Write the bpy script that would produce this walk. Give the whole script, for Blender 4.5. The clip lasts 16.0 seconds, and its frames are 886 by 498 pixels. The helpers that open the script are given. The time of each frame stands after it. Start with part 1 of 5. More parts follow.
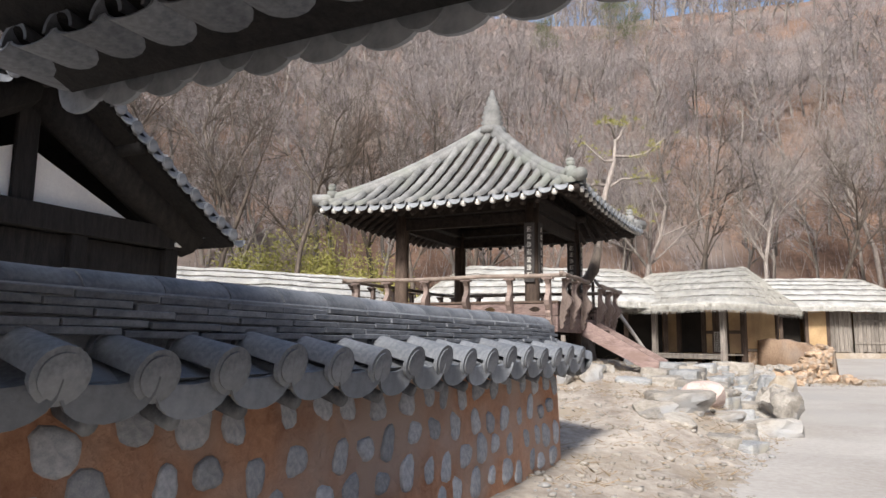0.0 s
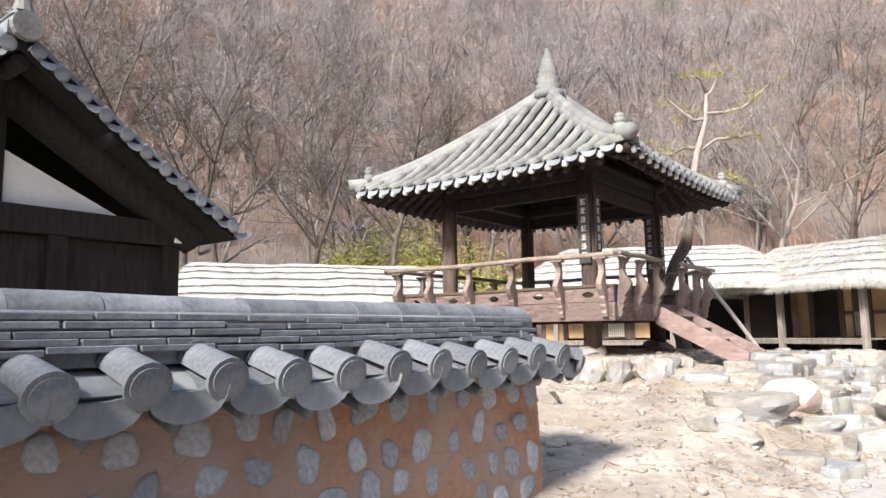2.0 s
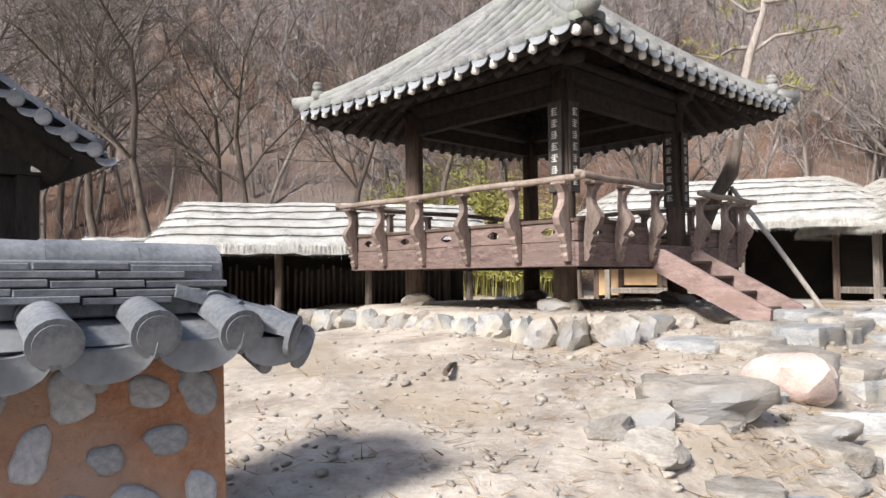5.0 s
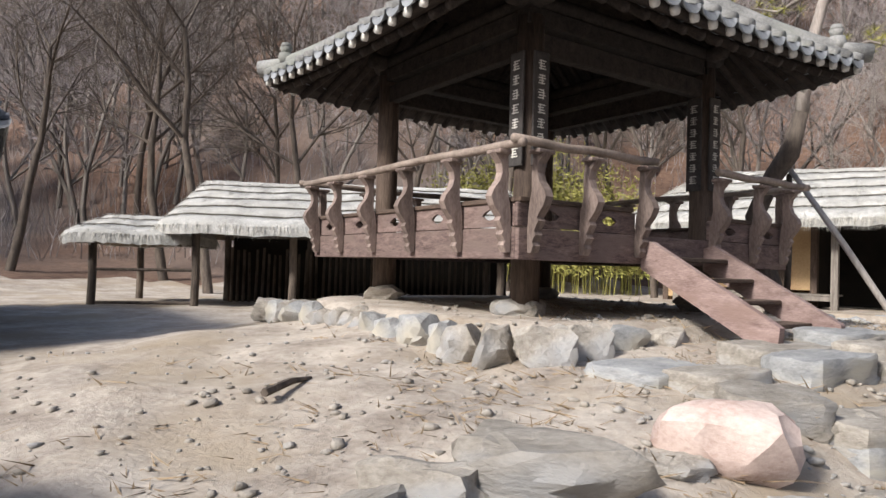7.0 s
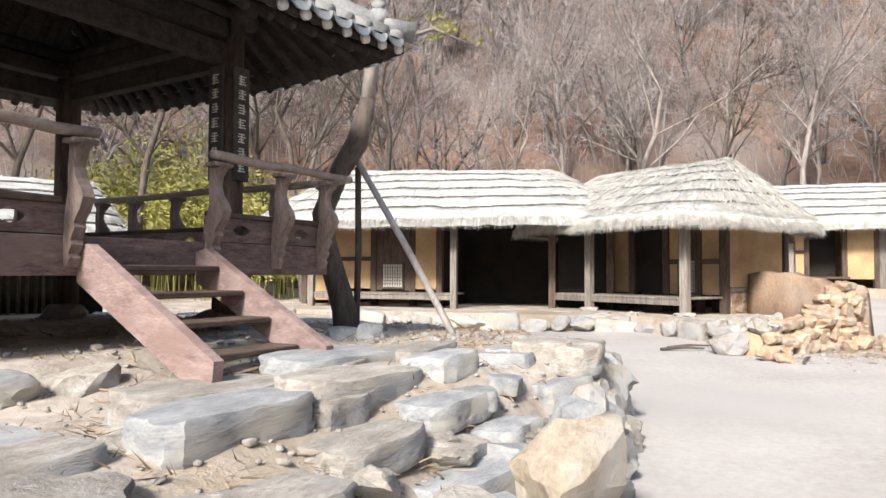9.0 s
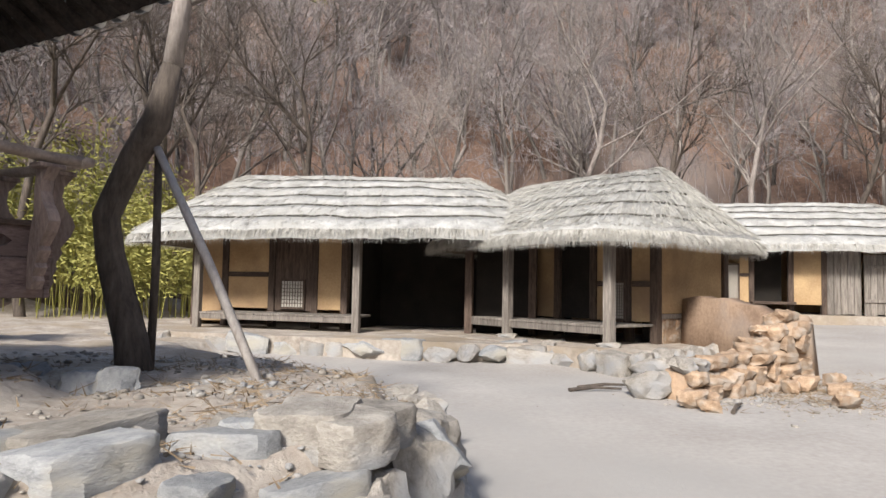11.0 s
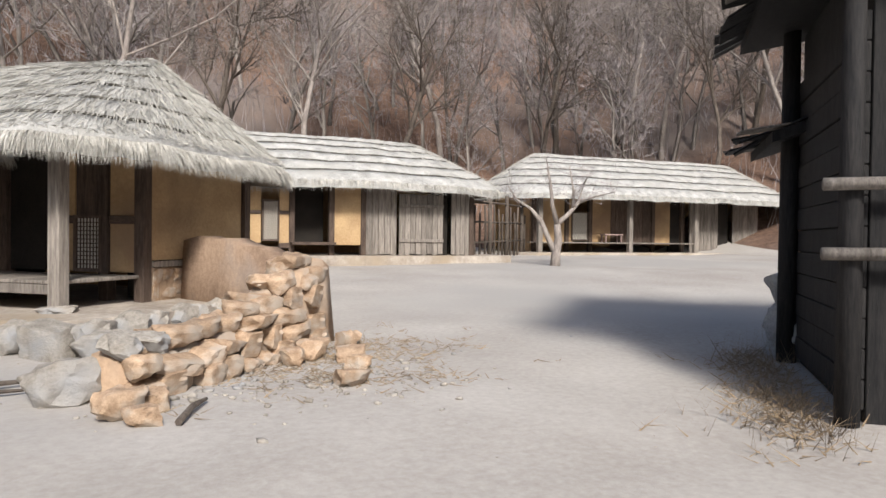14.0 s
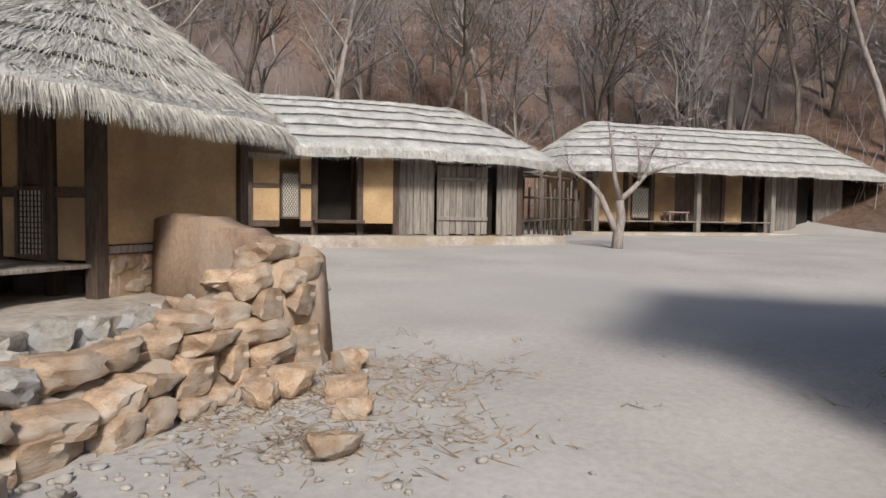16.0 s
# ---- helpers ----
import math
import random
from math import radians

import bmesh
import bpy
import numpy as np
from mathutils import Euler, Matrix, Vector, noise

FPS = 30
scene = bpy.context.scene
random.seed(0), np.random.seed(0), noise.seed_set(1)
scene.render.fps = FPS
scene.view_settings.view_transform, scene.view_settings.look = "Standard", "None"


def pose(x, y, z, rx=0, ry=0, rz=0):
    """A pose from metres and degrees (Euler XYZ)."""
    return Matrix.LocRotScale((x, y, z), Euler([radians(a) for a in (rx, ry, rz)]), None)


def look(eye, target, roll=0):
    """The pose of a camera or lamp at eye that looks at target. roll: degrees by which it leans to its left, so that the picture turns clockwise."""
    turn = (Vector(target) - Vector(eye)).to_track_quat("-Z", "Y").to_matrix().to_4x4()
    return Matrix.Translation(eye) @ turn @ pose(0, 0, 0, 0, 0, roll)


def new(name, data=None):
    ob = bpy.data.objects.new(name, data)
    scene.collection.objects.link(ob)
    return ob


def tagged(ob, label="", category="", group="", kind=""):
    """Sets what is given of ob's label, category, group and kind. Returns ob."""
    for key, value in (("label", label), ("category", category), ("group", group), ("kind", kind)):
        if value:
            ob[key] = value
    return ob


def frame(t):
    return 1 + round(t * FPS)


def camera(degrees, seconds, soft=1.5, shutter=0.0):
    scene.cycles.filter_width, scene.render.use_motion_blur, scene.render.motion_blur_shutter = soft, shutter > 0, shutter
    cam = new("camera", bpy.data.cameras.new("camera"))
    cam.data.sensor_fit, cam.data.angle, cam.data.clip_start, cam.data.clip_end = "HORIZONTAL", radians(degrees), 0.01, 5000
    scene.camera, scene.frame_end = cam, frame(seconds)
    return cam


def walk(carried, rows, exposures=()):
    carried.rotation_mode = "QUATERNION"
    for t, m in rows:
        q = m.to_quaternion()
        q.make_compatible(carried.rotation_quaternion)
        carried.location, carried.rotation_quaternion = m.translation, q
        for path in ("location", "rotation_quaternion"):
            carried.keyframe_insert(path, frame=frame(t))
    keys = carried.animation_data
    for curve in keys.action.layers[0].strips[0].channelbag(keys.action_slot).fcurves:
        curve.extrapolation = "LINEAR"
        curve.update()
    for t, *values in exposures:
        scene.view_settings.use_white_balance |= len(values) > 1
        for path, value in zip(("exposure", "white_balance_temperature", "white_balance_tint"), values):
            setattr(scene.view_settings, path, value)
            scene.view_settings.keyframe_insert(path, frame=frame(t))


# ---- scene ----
cam = camera(66.0, 16.0)
METRES, EYE, TILT, LEAN, TURN = 20.0, 1.15, 0.0, 0.0, 0.0
ROWS = [
    (0.0, 0.0, 0.0, 0.0, -0.1, 7.78, -0.74),
    (0.5, 0.0215, 0.0175, 0.0009, 5.92, 6.59, 2.41),
    (1.0, 0.0355, 0.0356, -0.0003, 9.06, 6.65, 2.15),
    (1.5, 0.06, 0.0608, -0.0, 10.41, 6.88, 0.94),
    (2.0, 0.0776, 0.0811, 0.0041, 11.27, 6.9, 0.8),
    (2.5, 0.0937, 0.1087, 0.0, 18.29, 5.97, -3.33),
    (3.0, 0.1162, 0.1278, 0.0045, 15.98, 3.74, -2.74),
    (3.5, 0.1287, 0.1523, 0.003, 4.97, 3.98, -1.89),
    (4.0, 0.1425, 0.1804, 0.0032, 8.43, 4.87, 0.91),
    (4.5, 0.1531, 0.2023, 0.0044, 14.39, 3.27, 1.41),
    (7.0, 0.2217, 0.3364, 0.0068, 28.98, 1.4, -1.68),
    (7.5, 0.2397, 0.3697, 0.0063, 20.63, 1.76, -0.6),
    (8.0, 0.2584, 0.3961, 0.0105, 8.97, 1.16, -0.15),
    (8.5, 0.272, 0.4285, 0.0095, 7.57, 2.2, -0.69),
    (9.0, 0.2934, 0.4532, 0.0125, 4.51, 1.89, -0.23),
    (11.5, 0.3682, 0.5929, 0.0168, 0.39, 3.5, -1.1),
    (12.0, 0.3854, 0.6215, 0.0133, -2.89, 0.99, -1.09),
    (12.5, 0.4117, 0.6426, 0.0163, -12.73, 0.41, -1.03),
    (13.0, 0.4308, 0.6666, 0.0158, -25.37, 1.88, -1.0),
    (13.5, 0.452, 0.6962, 0.0137, -32.24, 1.29, -1.95),
    (14.0, 0.4655, 0.7191, 0.0154, -33.06, -0.97, -0.72),
    (14.5, 0.4821, 0.7521, 0.0129, -30.22, -2.03, -2.32),
    (15.0, 0.4983, 0.7726, 0.017, -29.87, -4.49, -2.14),
    (15.5, 0.515, 0.8021, 0.0142, -28.8, -3.46, -2.0),
    (16.0, 0.5364, 0.8249, 0.0168, -29.26, -2.99, -0.9),
]
walk(cam, [(t, pose(0, 0, EYE, TILT, LEAN, TURN) @ pose(METRES * x, METRES * y, METRES * z, 90 + pitch, roll, yaw)) for t, x, y, z, yaw, pitch, roll in ROWS],
     exposures=[(0.0, 0.85), (1.0, 1.32), (2.0, 1.36), (3.0, 1.28), (4.5, 1.16), (7.0, 0.76), (7.5, 1.08), (8.0, 1.32), (9.0, 1.24), (11.5, 0.68), (12.5, 1.08), (13.3, 0.82), (14.0, 0.64), (14.5, 0.6), (16.0, 0.3)])

# ---------- light ----------
SUN_AZ, SUN_EL = (-0.34, -0.94), radians(38)
world = bpy.data.worlds.new("sky")
scene.world = world
world.use_nodes = True
wn = world.node_tree.nodes
sky = wn.new("ShaderNodeTexSky")
sky.sky_type, sky.sun_disc = "NISHITA", False
sky.sun_elevation = SUN_EL
sky.sun_rotation = math.atan2(SUN_AZ[0], SUN_AZ[1])
sky.dust_density = 2.0
world.node_tree.links.new(sky.outputs[0], wn["Background"].inputs[0])
wn["Background"].inputs[1].default_value = 0.115
sun = new("sun", bpy.data.lights.new("sun", "SUN"))
sun.data.energy, sun.data.angle, sun.data.color = 3.2, radians(9.0), (1.0, 0.96, 0.91)
sun.matrix_world = look((SUN_AZ[0] * 50, SUN_AZ[1] * 50, 50 * math.tan(SUN_EL)), (0, 0, 0))


# ---------- materials ----------
def mat(name, ca, cb, scale=4.0, rough=0.9, bump=0.3, stretch=(1, 1, 1), fine=30.0, cc=None, per=0.0, metal=0.0, dist=0.02, patch=0.6):
    """Two-scale procedural surface: ca to cb by broad noise, cc in patches, fine grain in the bump; per: variation piece by piece."""
    m = bpy.data.materials.new(name)
    m.use_nodes = True
    nt = m.node_tree
    b = nt.nodes["Principled BSDF"]
    tc = nt.nodes.new("ShaderNodeTexCoord")
    mp = nt.nodes.new("ShaderNodeMapping")
    mp.inputs["Scale"].default_value = stretch
    nt.links.new(tc.outputs["Object"], mp.inputs[0])
    n1 = nt.nodes.new("ShaderNodeTexNoise")
    n1.inputs["Scale"].default_value, n1.inputs["Detail"].default_value = scale, 6
    n2 = nt.nodes.new("ShaderNodeTexNoise")
    n2.inputs["Scale"].default_value, n2.inputs["Detail"].default_value = fine, 8
    n2.inputs["Roughness"].default_value = 0.7
    for n in (n1, n2):
        nt.links.new(mp.outputs[0], n.inputs["Vector"])
    add = nt.nodes.new("ShaderNodeMath")
    add.operation = "MULTIPLY_ADD"
    add.inputs[1].default_value = 0.6
    nt.links.new(n2.outputs[0], add.inputs[0])
    half = nt.nodes.new("ShaderNodeMath")
    half.operation = "MULTIPLY"
    half.inputs[1].default_value = 0.6
    nt.links.new(n1.outputs[0], half.inputs[0])
    nt.links.new(half.outputs[0], add.inputs[2])
    ramp = nt.nodes.new("ShaderNodeValToRGB")
    ramp.color_ramp.elements[0].position, ramp.color_ramp.elements[1].position = 0.42, 0.78
    ramp.color_ramp.elements[0].color, ramp.color_ramp.elements[1].color = (*ca, 1), (*cb, 1)
    nt.links.new(add.outputs[0], ramp.inputs[0])
    col = ramp.outputs[0]
    if cc:
        n3 = nt.nodes.new("ShaderNodeTexNoise")
        n3.inputs["Scale"].default_value, n3.inputs["Detail"].default_value = scale * 0.37, 5
        nt.links.new(mp.outputs[0], n3.inputs["Vector"])
        r3 = nt.nodes.new("ShaderNodeValToRGB")
        r3.color_ramp.elements[0].position, r3.color_ramp.elements[1].position = patch - 0.1, patch + 0.08
        nt.links.new(n3.outputs[0], r3.inputs[0])
        mx = nt.nodes.new("ShaderNodeMix")
        mx.data_type = "RGBA"
        mx.inputs[7].default_value = (*cc, 1)
        nt.links.new(r3.outputs[0], mx.inputs[0])
        nt.links.new(col, mx.inputs[6])
        col = mx.outputs[2]
    if per:
        oi = nt.nodes.new("ShaderNodeObjectInfo")
        mr = nt.nodes.new("ShaderNodeMapRange")
        mr.inputs[3].default_value, mr.inputs[4].default_value = 1 - per, 1 + per
        nt.links.new(oi.outputs["Random"], mr.inputs[0])
        hs = nt.nodes.new("ShaderNodeHueSaturation")
        nt.links.new(mr.outputs[0], hs.inputs["Value"])
        nt.links.new(col, hs.inputs["Color"])
        col = hs.outputs[0]
    nt.links.new(col, b.inputs["Base Color"])
    b.inputs["Roughness"].default_value, b.inputs["Metallic"].default_value = rough, metal
    b.inputs["Specular IOR Level"].default_value = 0.3
    bp = nt.nodes.new("ShaderNodeBump")
    bp.inputs["Strength"].default_value, bp.inputs["Distance"].default_value = bump, dist
    nt.links.new(add.outputs[0], bp.inputs["Height"])
    nt.links.new(bp.outputs[0], b.inputs["Normal"])
    return m


M_YARD = mat("packed_sandy_earth", (0.31, 0.28, 0.25), (0.46, 0.43, 0.395), 0.5, 0.95, 0.35, fine=14, cc=(0.36, 0.34, 0.315), dist=0.03)
M_BANK = mat("stony_earth", (0.24, 0.2, 0.165), (0.55, 0.49, 0.42), 1.6, 0.95, 0.8, fine=9, cc=(0.33, 0.27, 0.2), dist=0.06)
M_HILL = mat("leaf_litter", (0.075, 0.045, 0.033), (0.27, 0.17, 0.12), 0.2, 0.95, 0.9, fine=3.5, cc=(0.2, 0.165, 0.145), dist=0.3, patch=0.56)
M_TILE = mat("grey_roof_tile", (0.08, 0.088, 0.102), (0.235, 0.246, 0.262), 3, 0.7, 0.35, fine=35, cc=(0.29, 0.3, 0.305), per=0.2)
M_TILE_OLD = mat("weathered_roof_tile", (0.11, 0.11, 0.107), (0.3, 0.297, 0.285), 3, 0.85, 0.4, fine=30, cc=(0.22, 0.23, 0.2), per=0.15)
M_TILE_END = mat("pale_lime_end", (0.5, 0.49, 0.46), (0.72, 0.7, 0.66), 8, 0.9, 0.2)
M_CLAY = mat("red_clay", (0.3, 0.14, 0.08), (0.6, 0.34, 0.215), 2.6, 0.95, 1.0, fine=17, cc=(0.45, 0.34, 0.28), dist=0.06, patch=0.58)
M_GSTONE = mat("blue_grey_fieldstone", (0.26, 0.28, 0.31), (0.48, 0.49, 0.51), 6, 0.85, 0.4, fine=30, per=0.25)
M_ROCK = mat("pale_granite", (0.21, 0.188, 0.16), (0.48, 0.44, 0.385), 2.5, 0.9, 0.9, fine=14, cc=(0.33, 0.33, 0.33), per=0.18, dist=0.04)
M_ROCK_B = mat("blue_grey_slab", (0.2, 0.205, 0.21), (0.43, 0.43, 0.42), 2.5, 0.85, 0.6, fine=16, cc=(0.4, 0.37, 0.31), per=0.15, dist=0.04)
M_ROCK_T = mat("tan_granite", (0.25, 0.2, 0.145), (0.48, 0.41, 0.315), 2.5, 0.9, 0.8, fine=14, cc=(0.34, 0.32, 0.29), dist=0.04)
M_ROCK_P = mat("pinkish_granite", (0.4, 0.29, 0.25), (0.66, 0.55, 0.5), 2.5, 0.9, 0.5, fine=18, dist=0.03)
M_ROCK_O = mat("ochre_clay_stone", (0.26, 0.17, 0.105), (0.56, 0.41, 0.285), 3, 0.92, 0.8, fine=16, cc=(0.46, 0.4, 0.335), per=0.2, dist=0.04)
M_MUD = mat("tan_mud_render", (0.3, 0.2, 0.13), (0.54, 0.39, 0.265), 1.6, 0.95, 0.8, fine=14, cc=(0.37, 0.32, 0.27), dist=0.04)
M_MUD_D = mat("brown_smoked_clay", (0.19, 0.125, 0.085), (0.38, 0.27, 0.19), 1.6, 0.95, 0.7, fine=14, cc=(0.27, 0.23, 0.2), dist=0.03)
M_THATCH = mat("sun_bleached_thatch", (0.24, 0.235, 0.22), (0.62, 0.61, 0.58), 3, 0.95, 1.0, (1, 1, 1), fine=26, cc=(0.42, 0.41, 0.38), dist=0.05)
M_STRAW = mat("straw_fringe", (0.3, 0.285, 0.25), (0.62, 0.6, 0.55), 6, 0.9, 0.3, fine=30)
# Darker straw for undersides: shade under the eaves is painted into its colour.
M_THATCH_U = mat("eave_shade_thatch", (0.07, 0.055, 0.04), (0.2, 0.16, 0.11), 4, 0.95, 0.8, fine=30, dist=0.04)
M_ROPE = mat("dark_straw_rope", (0.035, 0.032, 0.026), (0.11, 0.1, 0.08), 10, 0.95, 0.6)
M_OCHRE = mat("ochre_clay_plaster", (0.34, 0.22, 0.115), (0.54, 0.385, 0.215), 1.4, 0.92, 0.45, fine=18, cc=(0.25, 0.165, 0.1), dist=0.02, patch=0.58)
M_WHITE = mat("white_lime_plaster", (0.66, 0.66, 0.66), (0.82, 0.82, 0.8), 2, 0.9, 0.15)
M_WOOD = mat("dark_weathered_wood", (0.045, 0.03, 0.024), (0.135, 0.098, 0.075), 3, 0.8, 0.5, (6, 6, 0.7), 12, per=0.2)
M_WOODH = mat("dark_weathered_beam", (0.04, 0.028, 0.023), (0.13, 0.092, 0.07), 3, 0.8, 0.5, (1.2, 1.2, 7), 12, per=0.2)
M_RED = mat("faded_red_brown_board", (0.16, 0.105, 0.095), (0.37, 0.275, 0.25), 3, 0.75, 0.35, (1.5, 1.5, 5), 14, cc=(0.22, 0.15, 0.13), per=0.15)
M_POLE = mat("pale_peeled_pole", (0.34, 0.3, 0.27), (0.56, 0.52, 0.48), 4, 0.85, 0.3, (4, 4, 0.7), 14)
M_SKIRT = mat("dark_purple_brown_board", (0.075, 0.05, 0.046), (0.25, 0.18, 0.16), 3, 0.78, 0.5, (1.5, 1.5, 6), 12, cc=(0.17, 0.125, 0.11), per=0.2)
M_BAL = mat("worn_brown_baluster", (0.1, 0.073, 0.063), (0.29, 0.225, 0.195), 3, 0.8, 0.5, (3, 3, 1), 14, per=0.25)
M_GREYW = mat("silvery_grey_wood", (0.1, 0.087, 0.075), (0.31, 0.275, 0.24), 3, 0.88, 0.5, (7, 7, 0.6), 10, per=0.22)
M_RAIL = mat("grey_brown_rail", (0.17, 0.13, 0.105), (0.36, 0.295, 0.25), 3, 0.8, 0.4, (2, 2, 2), 14, per=0.15)
# Black boards; on tile roof slabs it also paints the shade beneath the eaves.
M_BLACK = mat("black_board_and_eave_shade", (0.006, 0.006, 0.007), (0.026, 0.024, 0.023), 3, 0.8, 0.5, (5, 5, 0.7), 12, per=0.2)
# Timber darkened so the shade under the pavilion roof is in its colour.
M_ROOF_SHADE = mat("roof_shade_timber", (0.013, 0.01, 0.009), (0.05, 0.038, 0.031), 3, 0.85, 0.4, (3, 3, 3), 12, per=0.2)
# Near-black: the shade inside rooms and doorways is painted into this colour.
M_INNER_SHADE = mat("painted_interior_shade", (0.012, 0.01, 0.009), (0.03, 0.025, 0.02), 2, 0.95, 0.2)
M_PAPER = mat("aged_window_paper", (0.45, 0.42, 0.37), (0.6, 0.57, 0.5), 4, 0.9, 0.1)
M_BARK = mat("grey_bark", (0.15, 0.125, 0.11), (0.42, 0.37, 0.33), 3, 0.92, 0.8, (2, 2, 0.5), 14, per=0.2)
M_BARKD = mat("dark_bark", (0.05, 0.04, 0.034), (0.16, 0.13, 0.105), 4, 0.92, 0.9, (2, 2, 0.5), 12, per=0.2, dist=0.04)
M_TRUNK = mat("mixed_trunk_bark", (0.03, 0.025, 0.021), (0.34, 0.3, 0.265), 0.5, 0.92, 0.4, (1, 1, 0.1), 3)
M_TWIG = mat("bare_twigs", (0.1, 0.085, 0.082), (0.47, 0.42, 0.41), 0.35, 0.92, 0.1)
M_LEAF = mat("yellow_green_leaf", (0.19, 0.195, 0.04), (0.42, 0.38, 0.12), 1.0, 0.6, 0.1)
M_PINE = mat("pine_needles", (0.055, 0.075, 0.03), (0.16, 0.18, 0.07), 1.0, 0.7, 0.1)
M_LITTER = mat("dead_leaves", (0.1, 0.07, 0.045), (0.36, 0.27, 0.17), 2, 0.9, 0.1)
M_INK = mat("pale_lettering", (0.55, 0.53, 0.48), (0.7, 0.68, 0.62), 6, 0.85, 0.1)
M_BOARD = mat("dark_plaque_board", (0.03, 0.027, 0.026), (0.09, 0.08, 0.075), 4, 0.7, 0.3)


# ---------- builders ----------
def mesh_of(name, bm, material, smooth=False):
    me = bpy.data.meshes.new(name)
    bmesh.ops.recalc_face_normals(bm, faces=bm.faces)
    bm.to_mesh(me)
    bm.free()
    me.materials.append(material)
    if smooth:
        for p in me.polygons:
            p.use_smooth = True
    return me


def part(name, bm, material, parent=None, label="", smooth=False):
    """One mesh object under a thing or a part."""
    ob = new(name, mesh_of(name, bm, material, smooth))
    if parent:
        ob.parent = parent
    if label:
        ob["label"] = label
    return ob


def place(name, me, parent, m):
    ob = new(name, me)
    ob.parent = parent
    ob.matrix_basis = m
    return ob


def thing(name, m, label, category, group="", kind=""):
    ob = new(name)
    ob.empty_display_size = 0.2
    ob.matrix_basis = m
    return tagged(ob, label, category, group, kind)


def raw(name, verts, faces, material, parent=None, smooth=True):
    """A mesh from arrays that were worked out in code."""
    me = bpy.data.meshes.new(name)
    verts, faces = np.asarray(verts, dtype=np.float32), np.asarray(faces, dtype=np.int32)
    k = faces.shape[1]
    me.vertices.add(len(verts))
    me.vertices.foreach_set("co", verts.ravel())
    me.loops.add(faces.size)
    me.loops.foreach_set("vertex_index", faces.ravel())
    me.polygons.add(len(faces))
    me.polygons.foreach_set("loop_start", np.arange(0, faces.size, k, dtype=np.int32))
    me.polygons.foreach_set("loop_total", np.full(len(faces), k, dtype=np.int32))
    me.update(calc_edges=True)
    me.materials.append(material)
    if smooth:
        me.polygons.foreach_set("use_smooth", np.ones(len(faces), dtype=bool))
    ob = new(name, me)
    if parent:
        ob.parent = parent
    return ob


def box(bm, x0, y0, z0, x1, y1, z1, m=None, bevel=0.008):
    r = bmesh.ops.create_cube(bm, size=1, matrix=(m or Matrix()) @ Matrix.LocRotScale(
        ((x0 + x1) / 2, (y0 + y1) / 2, (z0 + z1) / 2), None, (abs(x1 - x0), abs(y1 - y0), abs(z1 - z0))))
    if bevel:
        es = list({e for v in r["verts"] for e in v.link_edges})
        bmesh.ops.bevel(bm, geom=es, offset=bevel, segments=1, affect="EDGES")
    return bm


def tube(bm, pts, radii, n=8, cap=True):
    """A bent tapered round bar through pts."""
    rings = []
    for i, p in enumerate(pts):
        p = Vector(p)
        d = (Vector(pts[min(i + 1, len(pts) - 1)]) - Vector(pts[max(i - 1, 0)])).normalized()
        a = d.cross(Vector((0, 0, 1)) if abs(d.z) < 0.9 else Vector((1, 0, 0))).normalized()
        b = d.cross(a)
        rings.append([bm.verts.new(p + (a * math.cos(t) + b * math.sin(t)) * radii[i]) for t in (2 * math.pi * k / n for k in range(n))])
    for r, q in zip(rings, rings[1:]):
        for k in range(n):
            bm.faces.new((r[k], r[(k + 1) % n], q[(k + 1) % n], q[k]))
    if cap:
        bm.faces.new(rings[0][::-1])
        bm.faces.new(rings[-1])
    return bm


def nb():
    return bmesh.new()


def rock_mesh(name, seed, material, rough=0.35, sub=3, square=0.5, cuts=14):
    """A weathered stone about one metre across: blocky, with worn facets and rounded edges."""
    rg = random.Random(seed)
    bm = nb()
    bmesh.ops.create_icosphere(bm, subdivisions=sub, radius=0.5)
    off = Vector((rg.uniform(0, 99), rg.uniform(0, 99), rg.uniform(0, 99)))
    planes = [(Vector((rg.gauss(0, 1), rg.gauss(0, 1), rg.gauss(0, 1))).normalized(), rg.uniform(0.3, 0.44)) for _ in range(cuts)]
    p = 2 + 5 * square
    for v in bm.verts:
        c = v.co * 2
        c = c * 0.5 * (abs(c.x) ** p + abs(c.y) ** p + abs(c.z) ** p) ** (-1 / p)
        c += Vector((noise.noise(c * 1.6 + off), noise.noise(c * 1.6 + off * 2), noise.noise(c * 1.6 + off * 3))) * rough * 0.2
        for nrm, d in planes:
            k = c.dot(nrm)
            if k > d:
                c -= nrm * (k - d) * 0.94
        v.co = c + c.normalized() * (noise.noise(c * 4 + off) * 0.09 + noise.noise(c * 9 + off) * 0.06 + noise.noise(c * 17 + off) * 0.035) * rough * 2
    me = mesh_of(name, bm, material, True)
    me.set_sharp_from_angle(angle=radians(28))
    return me


